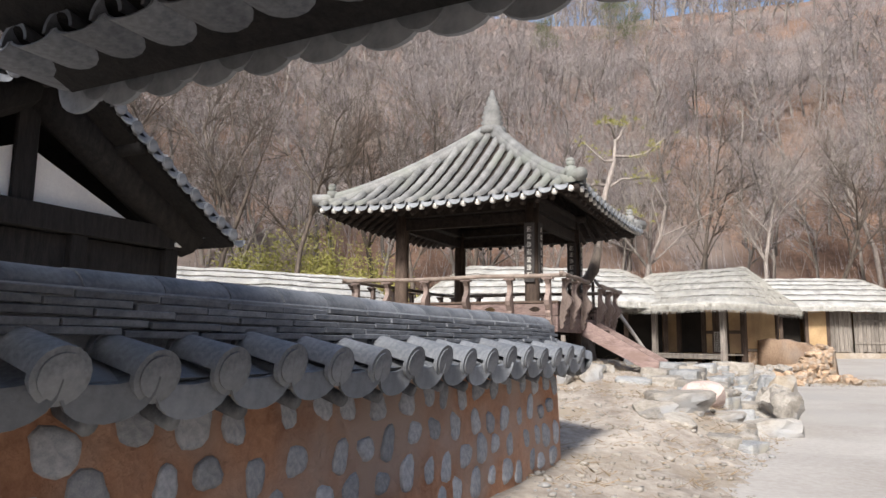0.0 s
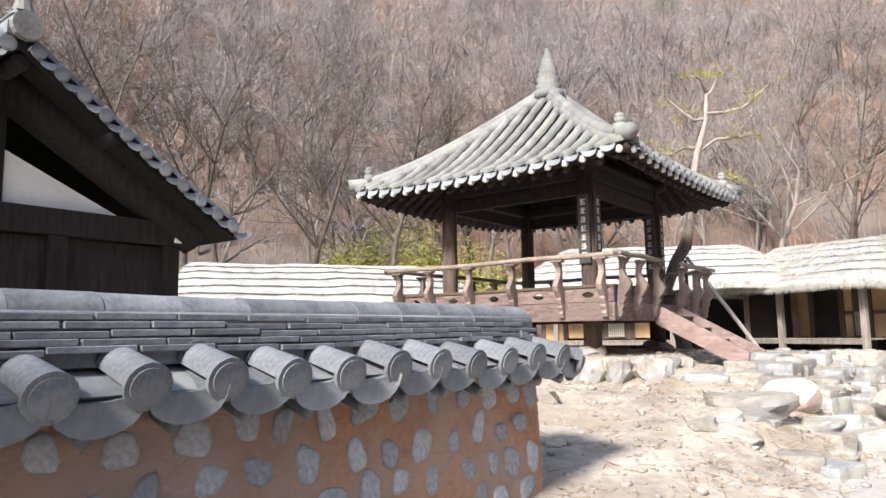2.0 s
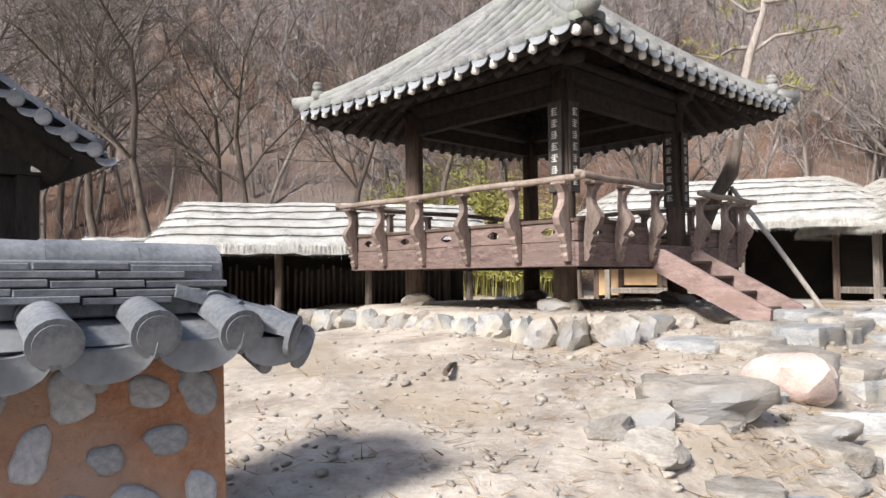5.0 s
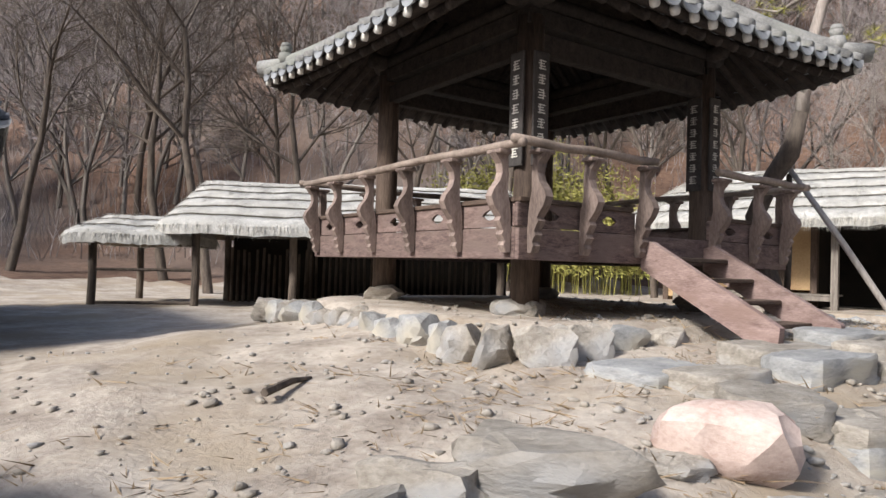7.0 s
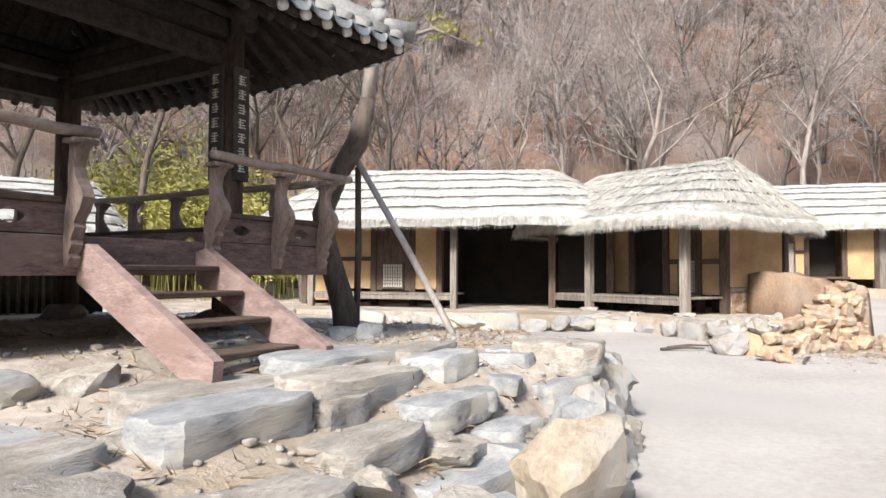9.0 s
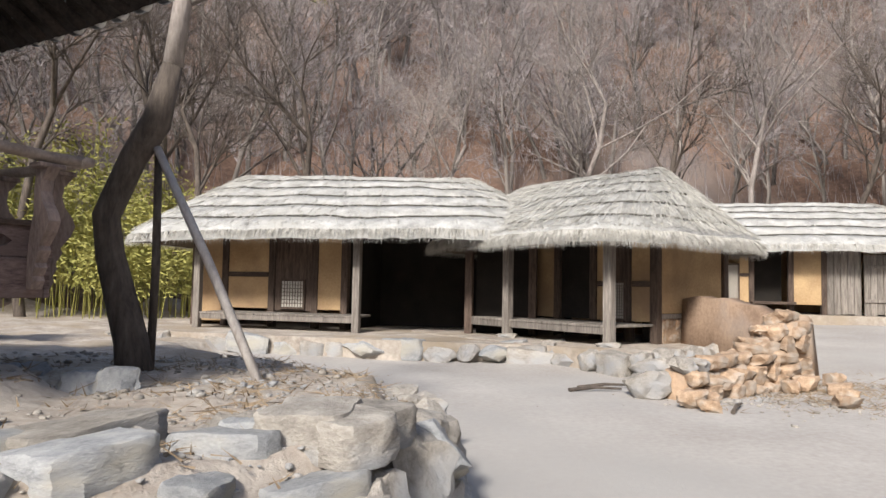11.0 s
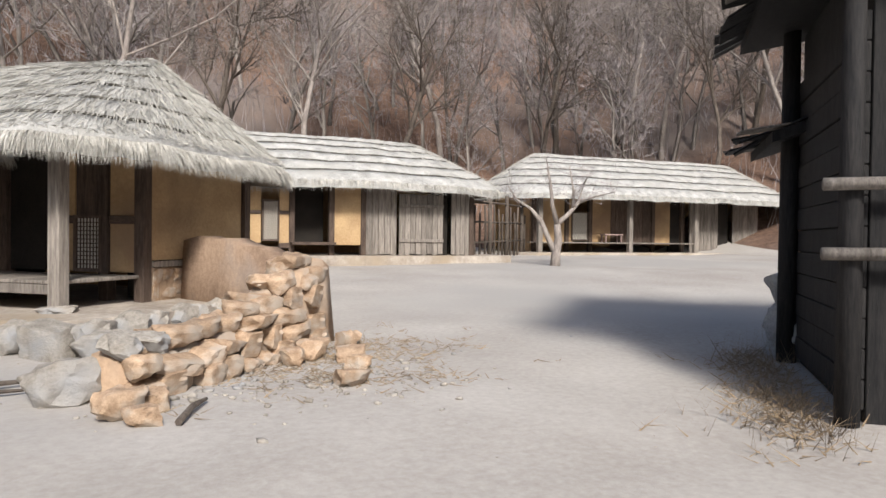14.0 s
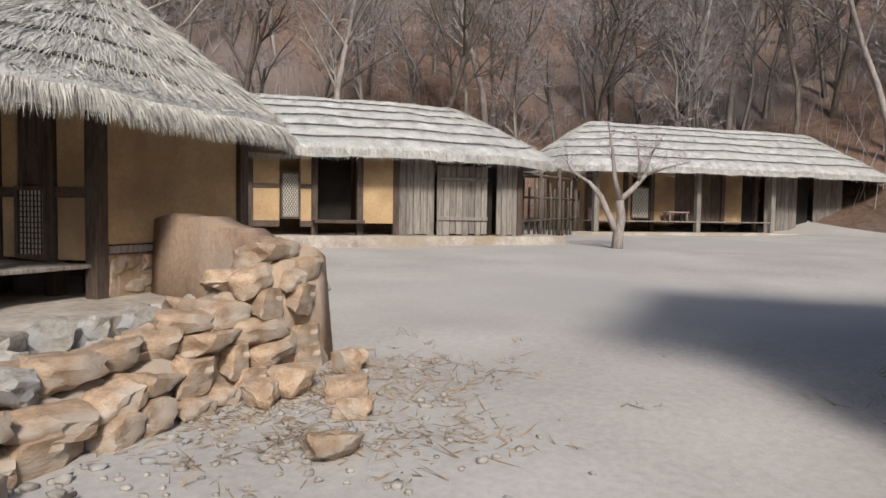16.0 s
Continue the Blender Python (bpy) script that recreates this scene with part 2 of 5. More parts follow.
def slab_mesh(name, seed, material):
    """A split slab about one metre across: flat on top, with a broken outline and layered, chipped sides."""
    rg = random.Random(seed)
    bm = nb()
    off = Vector((rg.uniform(0, 99), rg.uniform(0, 99), 0))
    n, rings = 36, []
    for z, grow_ in ((-0.5, 0.94), (-0.22, 1.0), (-0.16, 0.965), (0.12, 1.0), (0.2, 0.975), (0.4, 0.985), (0.48, 0.94), (0.5, 0.7), (0.51, 0.35)):
        ring = []
        for k in range(n):
            a = 2 * math.pi * k / n
            c, q = math.cos(a), math.sin(a)
            r = 0.5 * (abs(c) ** 5 + abs(q) ** 5) ** -0.2
            d = Vector((c, q, 0))
            r *= 1 + 0.2 * noise.noise(d * 1.3 + off) + 0.07 * noise.noise(d * 5 + off + Vector((0, 0, z * 3))) + 0.03 * noise.noise(d * 14 + off + Vector((0, 0, z * 9)))
            r *= grow_
            top = 0.07 * noise.noise(d * r * 4 + off) + 0.03 * noise.noise(d * r * 13 + off)
            ring.append(bm.verts.new((c * r, q * r, z + (top if z > 0.3 else 0))))
        rings.append(ring)
    for a, b in zip(rings, rings[1:]):
        for k in range(n):
            bm.faces.new((a[k], a[(k + 1) % n], b[(k + 1) % n], b[k]))
    bm.faces.new(rings[-1]), bm.faces.new(rings[0][::-1])
    me = mesh_of(name, bm, material, True)
    me.set_sharp_from_angle(angle=radians(35))
    return me


ROCKS = [rock_mesh("rock", i, M_ROCK, 0.5, 3, 0.35) for i in range(6)]
ROCKS_B = [rock_mesh("rock", 20 + i, M_ROCK_B, 0.45, 3, 0.6) for i in range(4)]
ROCKS_O = [rock_mesh("rock", 40 + i, M_ROCK_O, 0.45, 3, 0.8, 6) for i in range(6)]
ROCKS_TALL = rock_mesh("rock", 11, M_ROCK_T, 0.4, 3, 0.7, 6)
ROCK_P = rock_mesh("rock", 60, M_ROCK_P, 0.35, 3, 0.2, 6)
SLABS = [slab_mesh("slab", 70 + i, M_ROCK_B if i % 2 else M_ROCK) for i in range(6)]


# ---------- ground ----------
def step(a, b, x):
    t = np.clip((x - a) / (b - a), 0, 1)
    return t * t * (3 - 2 * t)


PC, PV, PU = (1.10, 15.29), (0.447, 0.894), (-0.894, 0.447)  # pavilion centre and its two axes
EDGE_Y = [4, 7, 9.2, 11, 13, 15, 16.5, 18, 19.2, 20.5, 24, 60]
EDGE_X = [1.6, 2.9, 4.3, 5.35, 6.2, 6.75, 6.9, 6.5, 5.6, 4.2, 2.0, 2.0]


def wob(x, y, k):
    return (np.sin(x * k + 1.3 * np.sin(y * k * 0.7 + 1)) + np.sin(y * k * 1.13 + 1.7 * np.sin(x * k * 0.6 + 2)) + np.sin((x + y) * k * 0.71 + 0.5)) / 3


def yard_z(x, y):
    s = 0.55 * x + 0.83 * y
    return np.interp(s, [-40, 0, 10, 19, 24, 29, 35, 45, 70], [-0.5, -0.32, -0.16, 0, 0.05, 0.28, 0.6, 0.8, 1.2])


def hill_z(x, y):
    dx, dy = x - 9, y - 18
    r, az = np.hypot(dx, dy), np.arctan2(dy, dx)
    start = 17 + 15 * np.clip(np.cos(az - 0.6), 0, 1) ** 2 + 6 * np.clip(np.cos(az - 2.9), 0, 1)
    behind = np.clip(np.cos(az + 2.3), 0, 1)
    d = np.clip(r - start, 0, None)
    h = 0.86 * d * d / (d + 7)
    h = h * (1 - 0.8 * step(0.0, 0.6, behind))
    cap = 150 + 12 * np.cos(az * 3 + 0.5) + 6 * np.sin(az * 7)
    h = cap * (1 - np.exp(-h / cap * 1.15))
    return h + step(4, 30, d) * (1.6 * wob(x, y, 0.12) + 0.5 * wob(x, y, 0.45))


def ground_z(x, y):
    x, y = np.asarray(x, float), np.asarray(y, float)
    z = yard_z(x, y) + 0.03 * wob(x, y, 0.9) + 0.012 * wob(x, y, 3.1)
    inside = np.interp(y, EDGE_Y, EDGE_X) + 0.15 * wob(x, y, 2.2) - x
    top = np.interp(y, [3, 7, 10, 12, 14, 18, 21, 26], [-0.3, -0.02, 0.34, 0.52, 0.66, 0.62, 0.5, 0.3])
    wide = np.interp(y, [4, 9, 13.2, 15.2], [1.5, 1.4, 1.7, 0.25])
    left = 1 - step(4.5, 9.5, inside - 0.3 * (y - 8))
    t = step(0, 1, inside / wide) * (0.45 + 0.55 * left)
    bank = np.maximum(top - z, 0) * t
    z = z + bank + t * (0.05 * wob(x, y, 2.9) + 0.03 * wob(x, y, 6.3))
    w, v = -((x - PC[0]) * PU[0] + (y - PC[1]) * PU[1]), (x - PC[0]) * PV[0] + (y - PC[1]) * PV[1]
    rho = (np.abs(w) ** 4 + np.abs(v) ** 4) ** 0.25
    z = z + np.maximum(0.8 - z, 0) * (1 - step(2.45, 2.75, rho))
    return z + hill_z(x, y)


def gz(x, y):
    return float(ground_z(x, y))


ax = np.unique(np.concatenate([-60 - np.geomspace(1, 900, 24), np.linspace(-60, -12, 40), np.linspace(-12, 24, 190), np.linspace(24, 90, 50), 90 + np.geomspace(1, 900, 24)]))
ay = np.unique(np.concatenate([-40 - np.geomspace(1, 900, 20), np.linspace(-40, 0, 24), np.linspace(0, 30, 170), np.linspace(30, 120, 70), 120 + np.geomspace(1, 900, 24)]))
gx, gy = np.meshgrid(ax, ay)
gv = np.stack([gx.ravel(), gy.ravel(), ground_z(gx, gy).ravel()], 1)
ii = np.arange(len(ax) * len(ay)).reshape(len(ay), len(ax))
gf = np.stack([ii[:-1, :-1].ravel(), ii[:-1, 1:].ravel(), ii[1:, 1:].ravel(), ii[1:, :-1].ravel()], 1)
ground = raw("ground", gv, gf, M_YARD)
tagged(ground, "packed sandy yard with stony bank and leaf-strewn wooded hillside", "ground", kind="structure")
ground.data.materials.append(M_BANK)
ground.data.materials.append(M_HILL)
fc = gv[gf].mean(1)
inb = np.interp(fc[:, 1], EDGE_Y, EDGE_X) - fc[:, 0] + 0.35 * wob(fc[:, 0], fc[:, 1], 3) > 0.05
hl = hill_z(fc[:, 0], fc[:, 1]) > 0.35 + 0.3 * wob(fc[:, 0], fc[:, 1], 0.8)
ground.data.polygons.foreach_set("material_index", np.where(hl, 2, np.where(inb & (fc[:, 1] > 2), 1, 0)).astype(np.int32))


NEAR_X, NEAR_Y, NEAR_R, NEAR_Z = 1.2, 0.06, -26.6, 2.54


# ---------- clay wall with tiled cap ----------
def half_tile(n=8, r0=0.085, r1=0.075, length=0.3, thick=0.016, up=1):
    """A half-round tile along +y, from a wide end to a narrow one."""
    bm = nb()
    rows = []
    for yy, r in ((0, r0), (length, r1)):
        for rr in (r, r - thick):
            rows.append([bm.verts.new((rr * math.cos(math.pi * k / n), yy, up * rr * math.sin(math.pi * k / n))) for k in range(n + 1)])
    o0, i0, o1, i1 = rows
    for k in range(n):
        bm.faces.new((o0[k], o0[k + 1], o1[k + 1], o1[k]))
        bm.faces.new((i0[k], i1[k], i1[k + 1], i0[k + 1]))
        bm.faces.new((o0[k], i0[k], i0[k + 1], o0[k + 1]))
        bm.faces.new((o1[k], o1[k + 1], i1[k + 1], i1[k]))
    return bm


def end_tile():
    """The eave's cover tile with its round face and rim."""
    bm = half_tile(10, 0.088, 0.078, 0.34)
    for r, y0, y1 in ((0.092, -0.018, 0.006), (0.072, -0.026, -0.017)):
        c = bmesh.ops.create_cone(bm, segments=18, radius1=r, radius2=r, depth=y1 - y0, cap_ends=True,
                                  matrix=pose(0, (y0 + y1) / 2, -0.004, 90))
    return bm


def lip_tile():
    """The eave's pan tile with its hanging crescent lip."""
    bm = half_tile(8, 0.125, 0.12, 0.34, 0.016, -0.3)
    n, top, low = 10, [], []
    for k in range(n + 1):
        a = math.pi * k / n
        x = 0.125 * math.cos(a)
        top.append((x, -0.002, -0.0375 * math.sin(a) + 0.004))
        low.append((x * 1.04, -0.035, -0.118 * math.sin(a) ** 0.8 - 0.01))
    for yoff in (0,):
        a_ = [bm.verts.new(p) for p in top]
        b_ = [bm.verts.new(p) for p in low]
        c_ = [bm.verts.new((p[0], p[1] + 0.018, p[2])) for p in low]
        for k in range(n):
            bm.faces.new((a_[k], a_[k + 1], b_[k + 1], b_[k]))
            bm.faces.new((b_[k], b_[k + 1], c_[k + 1], c_[k]))
            bm.faces.new((c_[k], c_[k + 1], a_[k + 1], a_[k]))
    return bm


ME_END, ME_LIP = mesh_of("end_tile", end_tile(), M_TILE, True), mesh_of("lip_tile", lip_tile(), M_TILE, True)
ME_COVER = mesh_of("cover_tile", half_tile(8, 0.085, 0.076, 0.3), M_TILE, True)
ME_RIDGE = mesh_of("ridge_tile", half_tile(12, 0.1, 0.097, 0.372, 0.02), M_TILE, True)
for me in (ME_END, ME_LIP, ME_COVER, ME_RIDGE):
    me.set_sharp_from_angle(angle=radians(40))
bm = nb()
box(bm, -0.16, 0, -0.0155, 0.16, 0.366, 0.0155, bevel=0.004)
ME_FLAT = mesh_of("flat_tile", bm, M_TILE)

WALL_ANG = math.degrees(math.atan2(-0.48, 0.877))
WN, WD = Vector((0.877, -0.48, 0)), Vector((0.48, 0.877, 0))
WL = 10.4
END = Vector((1.36, 6.95, 0)) + WD * 0.22 - WN * 0.46
# local frame of the wall: y runs along it to its far end at y = 0, x points to the walker's side
wall = thing("clay_wall", Matrix.Translation(END) @ pose(0, 0, 0, 0, 0, WALL_ANG), "red clay garden wall set with grey fieldstones, capped with grey roof tiles", "wall", kind="structure")
rg = random.Random(5)
bm = nb()
for k in range(26):
    y0, y1 = -WL + k * WL / 26, -WL + (k + 1) * WL / 26
    x = 0.2
    ring = lambda yy, j: [(-x - 0.05, yy, -0.75), (-x, yy, 0.95), (x + 0.006 * math.sin(j * 2.1), yy, 0.95), (x + 0.03 + 0.012 * math.sin(j * 1.7), yy, 0.3), (x + 0.06, yy, -0.75)]
    a_ = [bm.verts.new(p) for p in ring(y0, k)]
    b_ = [bm.verts.new(p) for p in ring(y1 - (0.1 if k == 25 else 0), k + 1)]
    for i in range(5):
        bm.faces.new((a_[i], a_[(i + 1) % 5], b_[(i + 1) % 5], b_[i]))
    if k == 25:
        bm.faces.new(b_)
    if k == 0:
        bm.faces.new(a_[::-1])
bmesh.ops.remove_doubles(bm, verts=bm.verts, dist=0.0005)
part("clay_core", bm, M_CLAY, wall, "rough red clay body")
bm = nb()
tri = [(-0.43, 1.0), (0, 1.14), (0.43, 1.0), (0.2, 0.9), (-0.2, 0.9)]
a_ = [bm.verts.new((p[0], -WL, p[1])) for p in tri]
b_ = [bm.verts.new((p[0], -0.02, p[1])) for p in tri]
for i in range(5):
    bm.faces.new((a_[i], a_[(i + 1) % 5], b_[(i + 1) % 5], b_[i]))
bm.faces.new(b_), bm.faces.new(a_[::-1])
part("cap_bedding", bm, M_TILE, wall, "dark bedding under the tiles")
FIELD = []
for i in range(9):
    bm = nb()
    n = 14
    pts = []
    ph = rg.uniform(0, 6)
    for k in range(n):
        a = 2 * math.pi * k / n
        r = 0.5 * (abs(math.cos(a)) ** 3.2 + abs(math.sin(a)) ** 3.2) ** (-1 / 3.2) * (1 + 0.1 * math.sin(2 * a + ph) + 0.08 * math.sin(3 * a + 2 * ph) + rg.uniform(-0.035, 0.035))
        pts.append((r * math.cos(a), r * math.sin(a)))
    rings = [[bm.verts.new((d + (0.004 * math.sin(3 * p[0] * 6 + ph) if q < 0.9 else 0), p[0] * q, p[1] * q)) for p in pts] for d, q in ((-0.05, 1.0), (0.004, 0.98), (0.014, 0.9), (0.018, 0.62), (0.017, 0.3))]
    for q, r in zip(rings, rings[1:]):
        for k in range(n):
            bm.faces.new((q[k], q[(k + 1) % n], r[(k + 1) % n], r[k]))
    bm.faces.new(rings[-1])
    FIELD.append(mesh_of("fieldstone", bm, M_GSTONE, True))
SLOPE = 13
BIG_END, BIG_LIP = Matrix.Diagonal((1.1, 1.0, 1.1, 1)), Matrix.Diagonal((1.42, 1.1, 1.32, 1))
bm = nb()
tube(bm, [(0, -0.03, 0), (0, 0.2, 0.02)], [0.038, 0.042], 10)
ME_PEG = mesh_of("eave_peg", bm, M_TILE, True)


def eave_set(face, peg=True):
    place("end_tile", ME_END, wall, face @ Matrix.Translation((0, 0, 0.012)) @ BIG_END)
    if peg:
        place("eave_peg", ME_PEG, wall, face @ Matrix.Translation((0.182, 0.09, -0.2)))
    place("lip_tile", ME_LIP, wall, face @ Matrix.Translation((0.182, 0.012, 0.004)) @ BIG_LIP)
    place("cover_tile", ME_COVER, wall, face @ Matrix.Translation((0, 0.27, 0.022)) @ BIG_END)


for k in range(int(WL / 0.365)):
    y = -0.14 - k * 0.365
    for side in (1, -1):
        if side < 0 and k > 16:
            continue
        eave_set(Matrix.Translation((side * 0.47, y, 1.02 + 0.012 * math.sin(k * 1.7))) @ pose(0, 0, 0, 0, 0, 90 if side > 0 else -90) @ pose(0, 0, 0, SLOPE + rg.uniform(-2, 2), 0, rg.uniform(-2, 2)))
# the tiles turn the corner at the wall's far end
for x in (-0.2, 0.16):
    eave_set(Matrix.Translation((x, 0.19, 0.99)) @ pose(0, 0, 0, 0, 0, 180) @ pose(0, 0, 0, SLOPE + 4, 0, rg.uniform(-3, 3)), False)
eave_set(Matrix.Translation((0.45, 0.12, 0.98)) @ pose(0, 0, 0, 0, 0, 135) @ pose(0, 0, 0, SLOPE), False)
for k in range(int(WL / 0.375)):
    y = -0.46 - k * 0.375
    for j, w in enumerate((1.52, 1.46, 1.4, 1.34, 1.27)):
        place("flat_tile", ME_FLAT, wall, Matrix.Translation((rg.uniform(-0.007, 0.007), y - 0.26 + 0.13 * ((j * 2) % 5) / 2, 1.168 + 0.0355 * j + 0.005 * math.sin(k))) @ Matrix.Diagonal((w, 1, 1, 1)) @ pose(0, 0, 0, 0, rg.uniform(-1.2, 1.2), rg.uniform(-0.8, 0.8)))
    place("ridge_tile", ME_RIDGE, wall, Matrix.Translation((0, y, 1.328 + 0.006 * math.sin(k * 0.8))) @ Matrix.Diagonal((1.5, 1, 1.02, 1)) @ pose(0, 0, 0, rg.uniform(-0.8, 0.8), 0, rg.uniform(-0.8, 0.8)))
bm = nb()
box(bm, -0.19, -WL, 1.1, 0.19, -0.1, 1.34)
part("ridge_bedding", bm, M_TILE, wall, "dark bedding under the ridge tiles")
for row in range(6):
    for k in range(34):
        y = -0.2 - k * 0.29 - (row % 2) * 0.145 + rg.uniform(-0.05, 0.05)
        if row > 3 and y < -6:
            continue
        z = 0.77 - row * 0.235 + rg.uniform(-0.035, 0.035)
        sx = 0.2 + 0.03 + (0.03 * (0.95 - z) / 0.65 if z > 0.3 else 0.03 + 0.03 * (0.3 - z)) - 0.034
        place("fieldstone", rg.choice(FIELD), wall, Matrix.Translation((sx, y, z)) @ pose(0, 0, 0, rg.uniform(-20, 20), -3) @ Matrix.Diagonal((1, rg.uniform(0.12, 0.215), rg.uniform(0.13, 0.225), 1)))
for row in range(5):
    for k in range(2):
        place("fieldstone", rg.choice(FIELD), wall, Matrix.Translation((-0.1 + 0.2 * k, -0.105, 0.75 - row * 0.2)) @ pose(0, 0, 0, 0, 0, 90) @ Matrix.Diagonal((1, 0.13, 0.14, 1)))


# ---------- pavilion ----------
# local frame: x towards the stairs' side, y along PV, z up from the world's zero
pav = thing("pavilion", Matrix.Translation((PC[0], PC[1], 0)) @ pose(0, 0, 0, 0, 0, -26.6), "open timber pavilion with grey tiled roof and carved railing", "pavilion")
CH, DH, EH = 1.475, 2.2, 2.78
for sx in (-1, 1):
    for sy in (-1, 1):
        bm = nb()
        tube(bm, [(sx * CH, sy * CH, z) for z in (0.9, 1.6, 2.6, 3.9)], [0.155, 0.15, 0.145, 0.14], 14)
        part("column", bm, M_WOOD, pav, smooth=True)
        st = place("base_stone", ROCKS[(sx + 2 * sy) % 6], pav, pose(sx * CH, sy * CH, 0.86, 0, 0, 40 * sx + 70 * sy) @ Matrix.Diagonal((0.62, 0.58, 0.3, 1)))
for k in range(16):
    x = -DH + 0.02 + k * (2 * DH - 0.04) / 16
    bm = nb()
    box(bm, x, -DH + 0.06, 1.53, x + 0.268, DH - 0.06, 1.58)
    part("deck_plank", bm, M_WOODH, pav)
for a in (-0.75, 0.75):
    bm = nb()
    box(bm, -DH + 0.05, a * 1.95 - 0.1, 1.38, DH - 0.05, a * 1.95 + 0.1, 1.525)
    part("joist", bm, M_WOODH, pav)


def baluster(bm):
    """The carved S-shaped post that leans outwards, in the yz plane, out along -y."""
    prof = [(0.035, -0.02, 0.028), (0.05, 0.05, 0.05), (0.04, 0.09, 0.042), (0.06, 0.16, 0.066), (0.05, 0.2, 0.056), (0.08, 0.3, 0.082), (0.07, 0.34, 0.072), (0.115, 0.45, 0.115), (0.14, 0.54, 0.125), (0.135, 0.61, 0.1), (0.1, 0.7, 0.06), (0.085, 0.79, 0.046), (0.095, 0.88, 0.05), (0.12, 0.94, 0.075), (0.13, 0.985, 0.1)]
    prev = None
    for out, z, half in [(o, q * 0.88, h) for o, q, h in prof]:
        ring = [bm.verts.new((x, -out + y, z)) for x, y in ((-0.045, -half * 0.8), (0.045, -half * 0.8), (0.045, half * 0.8), (-0.045, half * 0.8))]
        if prev:
            for i in range(4):
                bm.faces.new((prev[i], prev[(i + 1) % 4], ring[(i + 1) % 4], ring[i]))
        else:
            bm.faces.new(ring[::-1])
        prev = ring
    bm.faces.new(prev)
    box(bm, -0.1, -0.2, 0.858, 0.1, -0.06, 0.895)
    return bm


ME_BAL = mesh_of("baluster", baluster(nb()), M_BAL)
for side in range(4):
    rot = pose(0, 0, 0, 0, 0, 90 * side)
    gap = side == 1  # the face with the stairs
    spans = [(-DH, DH)] if not gap else [(-DH, -0.62), (0.62, DH)]
    for a, b in ([(-DH, DH)]):
        bm = nb()
        box(bm, a, -DH, 1.36, b - 0.05, -DH + 0.05, 1.65, rot)
        part("lower_beam", bm, M_SKIRT, pav, "worn red-brown skirt beam")
    for a, b in spans:
        n = round((b - a) / 0.95)
        for k in range(n):
            x0, x1 = a + (b - a) * k / n, a + (b - a) * (k + 1) / n
            cx, zc = (x0 + x1) / 2, 1.77
            bm = nb()
            # board with a lozenge-shaped opening, front and back faces and the rim between
            outer = [(x0 + 0.02, 1.66), (cx, 1.66), (x1 - 0.02, 1.66), (x1 - 0.02, zc), (x1 - 0.02, 1.875), (cx, 1.875), (x0 + 0.02, 1.875), (x0 + 0.02, zc)]
            inner = [(cx - 0.07, zc - 0.035), (cx, zc - 0.05), (cx + 0.07, zc - 0.035), (cx + 0.11, zc), (cx + 0.06, zc + 0.035), (cx, zc + 0.055), (cx - 0.06, zc + 0.035), (cx - 0.11, zc)]
            lay = []
            for yy in (-DH + 0.012, -DH + 0.042):
                lay.append(([bm.verts.new(rot @ Vector((p[0], yy, p[1]))) for p in outer], [bm.verts.new(rot @ Vector((p[0], yy, p[1]))) for p in inner]))
            for o, i_ in lay:
                for j in range(8):
                    bm.faces.new((o[j], o[(j + 1) % 8], i_[(j + 1) % 8], i_[j]))
            for w in (0, 1):
                for j in range(8):
                    bm.faces.new((lay[0][w][j], lay[0][w][(j + 1) % 8], lay[1][w][(j + 1) % 8], lay[1][w][j]))
            part("pierced_panel", bm, M_SKIRT, pav)
            bm = nb()
            box(bm, x0 - 0.02, -DH - 0.004, 1.655, x0 + 0.03, -DH + 0.046, 1.875, rot)
            part("panel_stile", bm, M_SKIRT, pav)
        bm = nb()
        box(bm, a, -DH - 0.012, 1.878, b - 0.06, -DH + 0.062, 1.925, rot)
        part("top_strip", bm, M_WOODH, pav)
        for k in range(n + 1):
            x = a + (b - a) * k / n
            x = min(max(x, -DH + 0.14), DH - 0.14)
            place("baluster", ME_BAL, pav, rot @ Matrix.Translation((x, -DH, 1.44)))
        bm = nb()
        ends = [(a - 0.2 if a == -DH else a - 0.08), (b + 0.2 if b == DH else b + 0.12)]
        tube(bm, [rot @ Vector((ends[0] + (ends[1] - ends[0]) * j / 6, -DH - 0.13, 2.375 + 0.012 * math.sin(j * 2 + side) + (0.02 if side % 2 else 0))) for j in range(7)], [0.04, 0.043, 0.04, 0.042, 0.04, 0.043, 0.038], 10)
        part("handrail", bm, M_RAIL, pav, "worn round handrail", True)
# stairs
SX0, SX1, SZ0, SZ1 = DH + 0.03, DH + 1.36, 1.44, 0.78
for sy in (-0.52, 0.52):
    bm = nb()
    pts = [(SX0 - 0.02, SZ0 + 0.12), (SX0 + 0.1, SZ0 + 0.15), (SX1 + 0.12, SZ1 + 0.06), (SX1 + 0.1, SZ1 - 0.12), (SX1 - 0.1, SZ1 - 0.12), (SX0 - 0.02, SZ0 - 0.13)]
    a_ = [bm.verts.new((x, sy - 0.04, z)) for x, z in pts]
    b_ = [bm.verts.new((x, sy + 0.04, z)) for x, z in pts]
    bm.faces.new(a_), bm.faces.new(b_[::-1])
    for i in range(6):
        bm.faces.new((a_[i], a_[(i + 1) % 6], b_[(i + 1) % 6], b_[i]))
    part("stringer", bm, M_RED, pav, "faded red stair stringer")
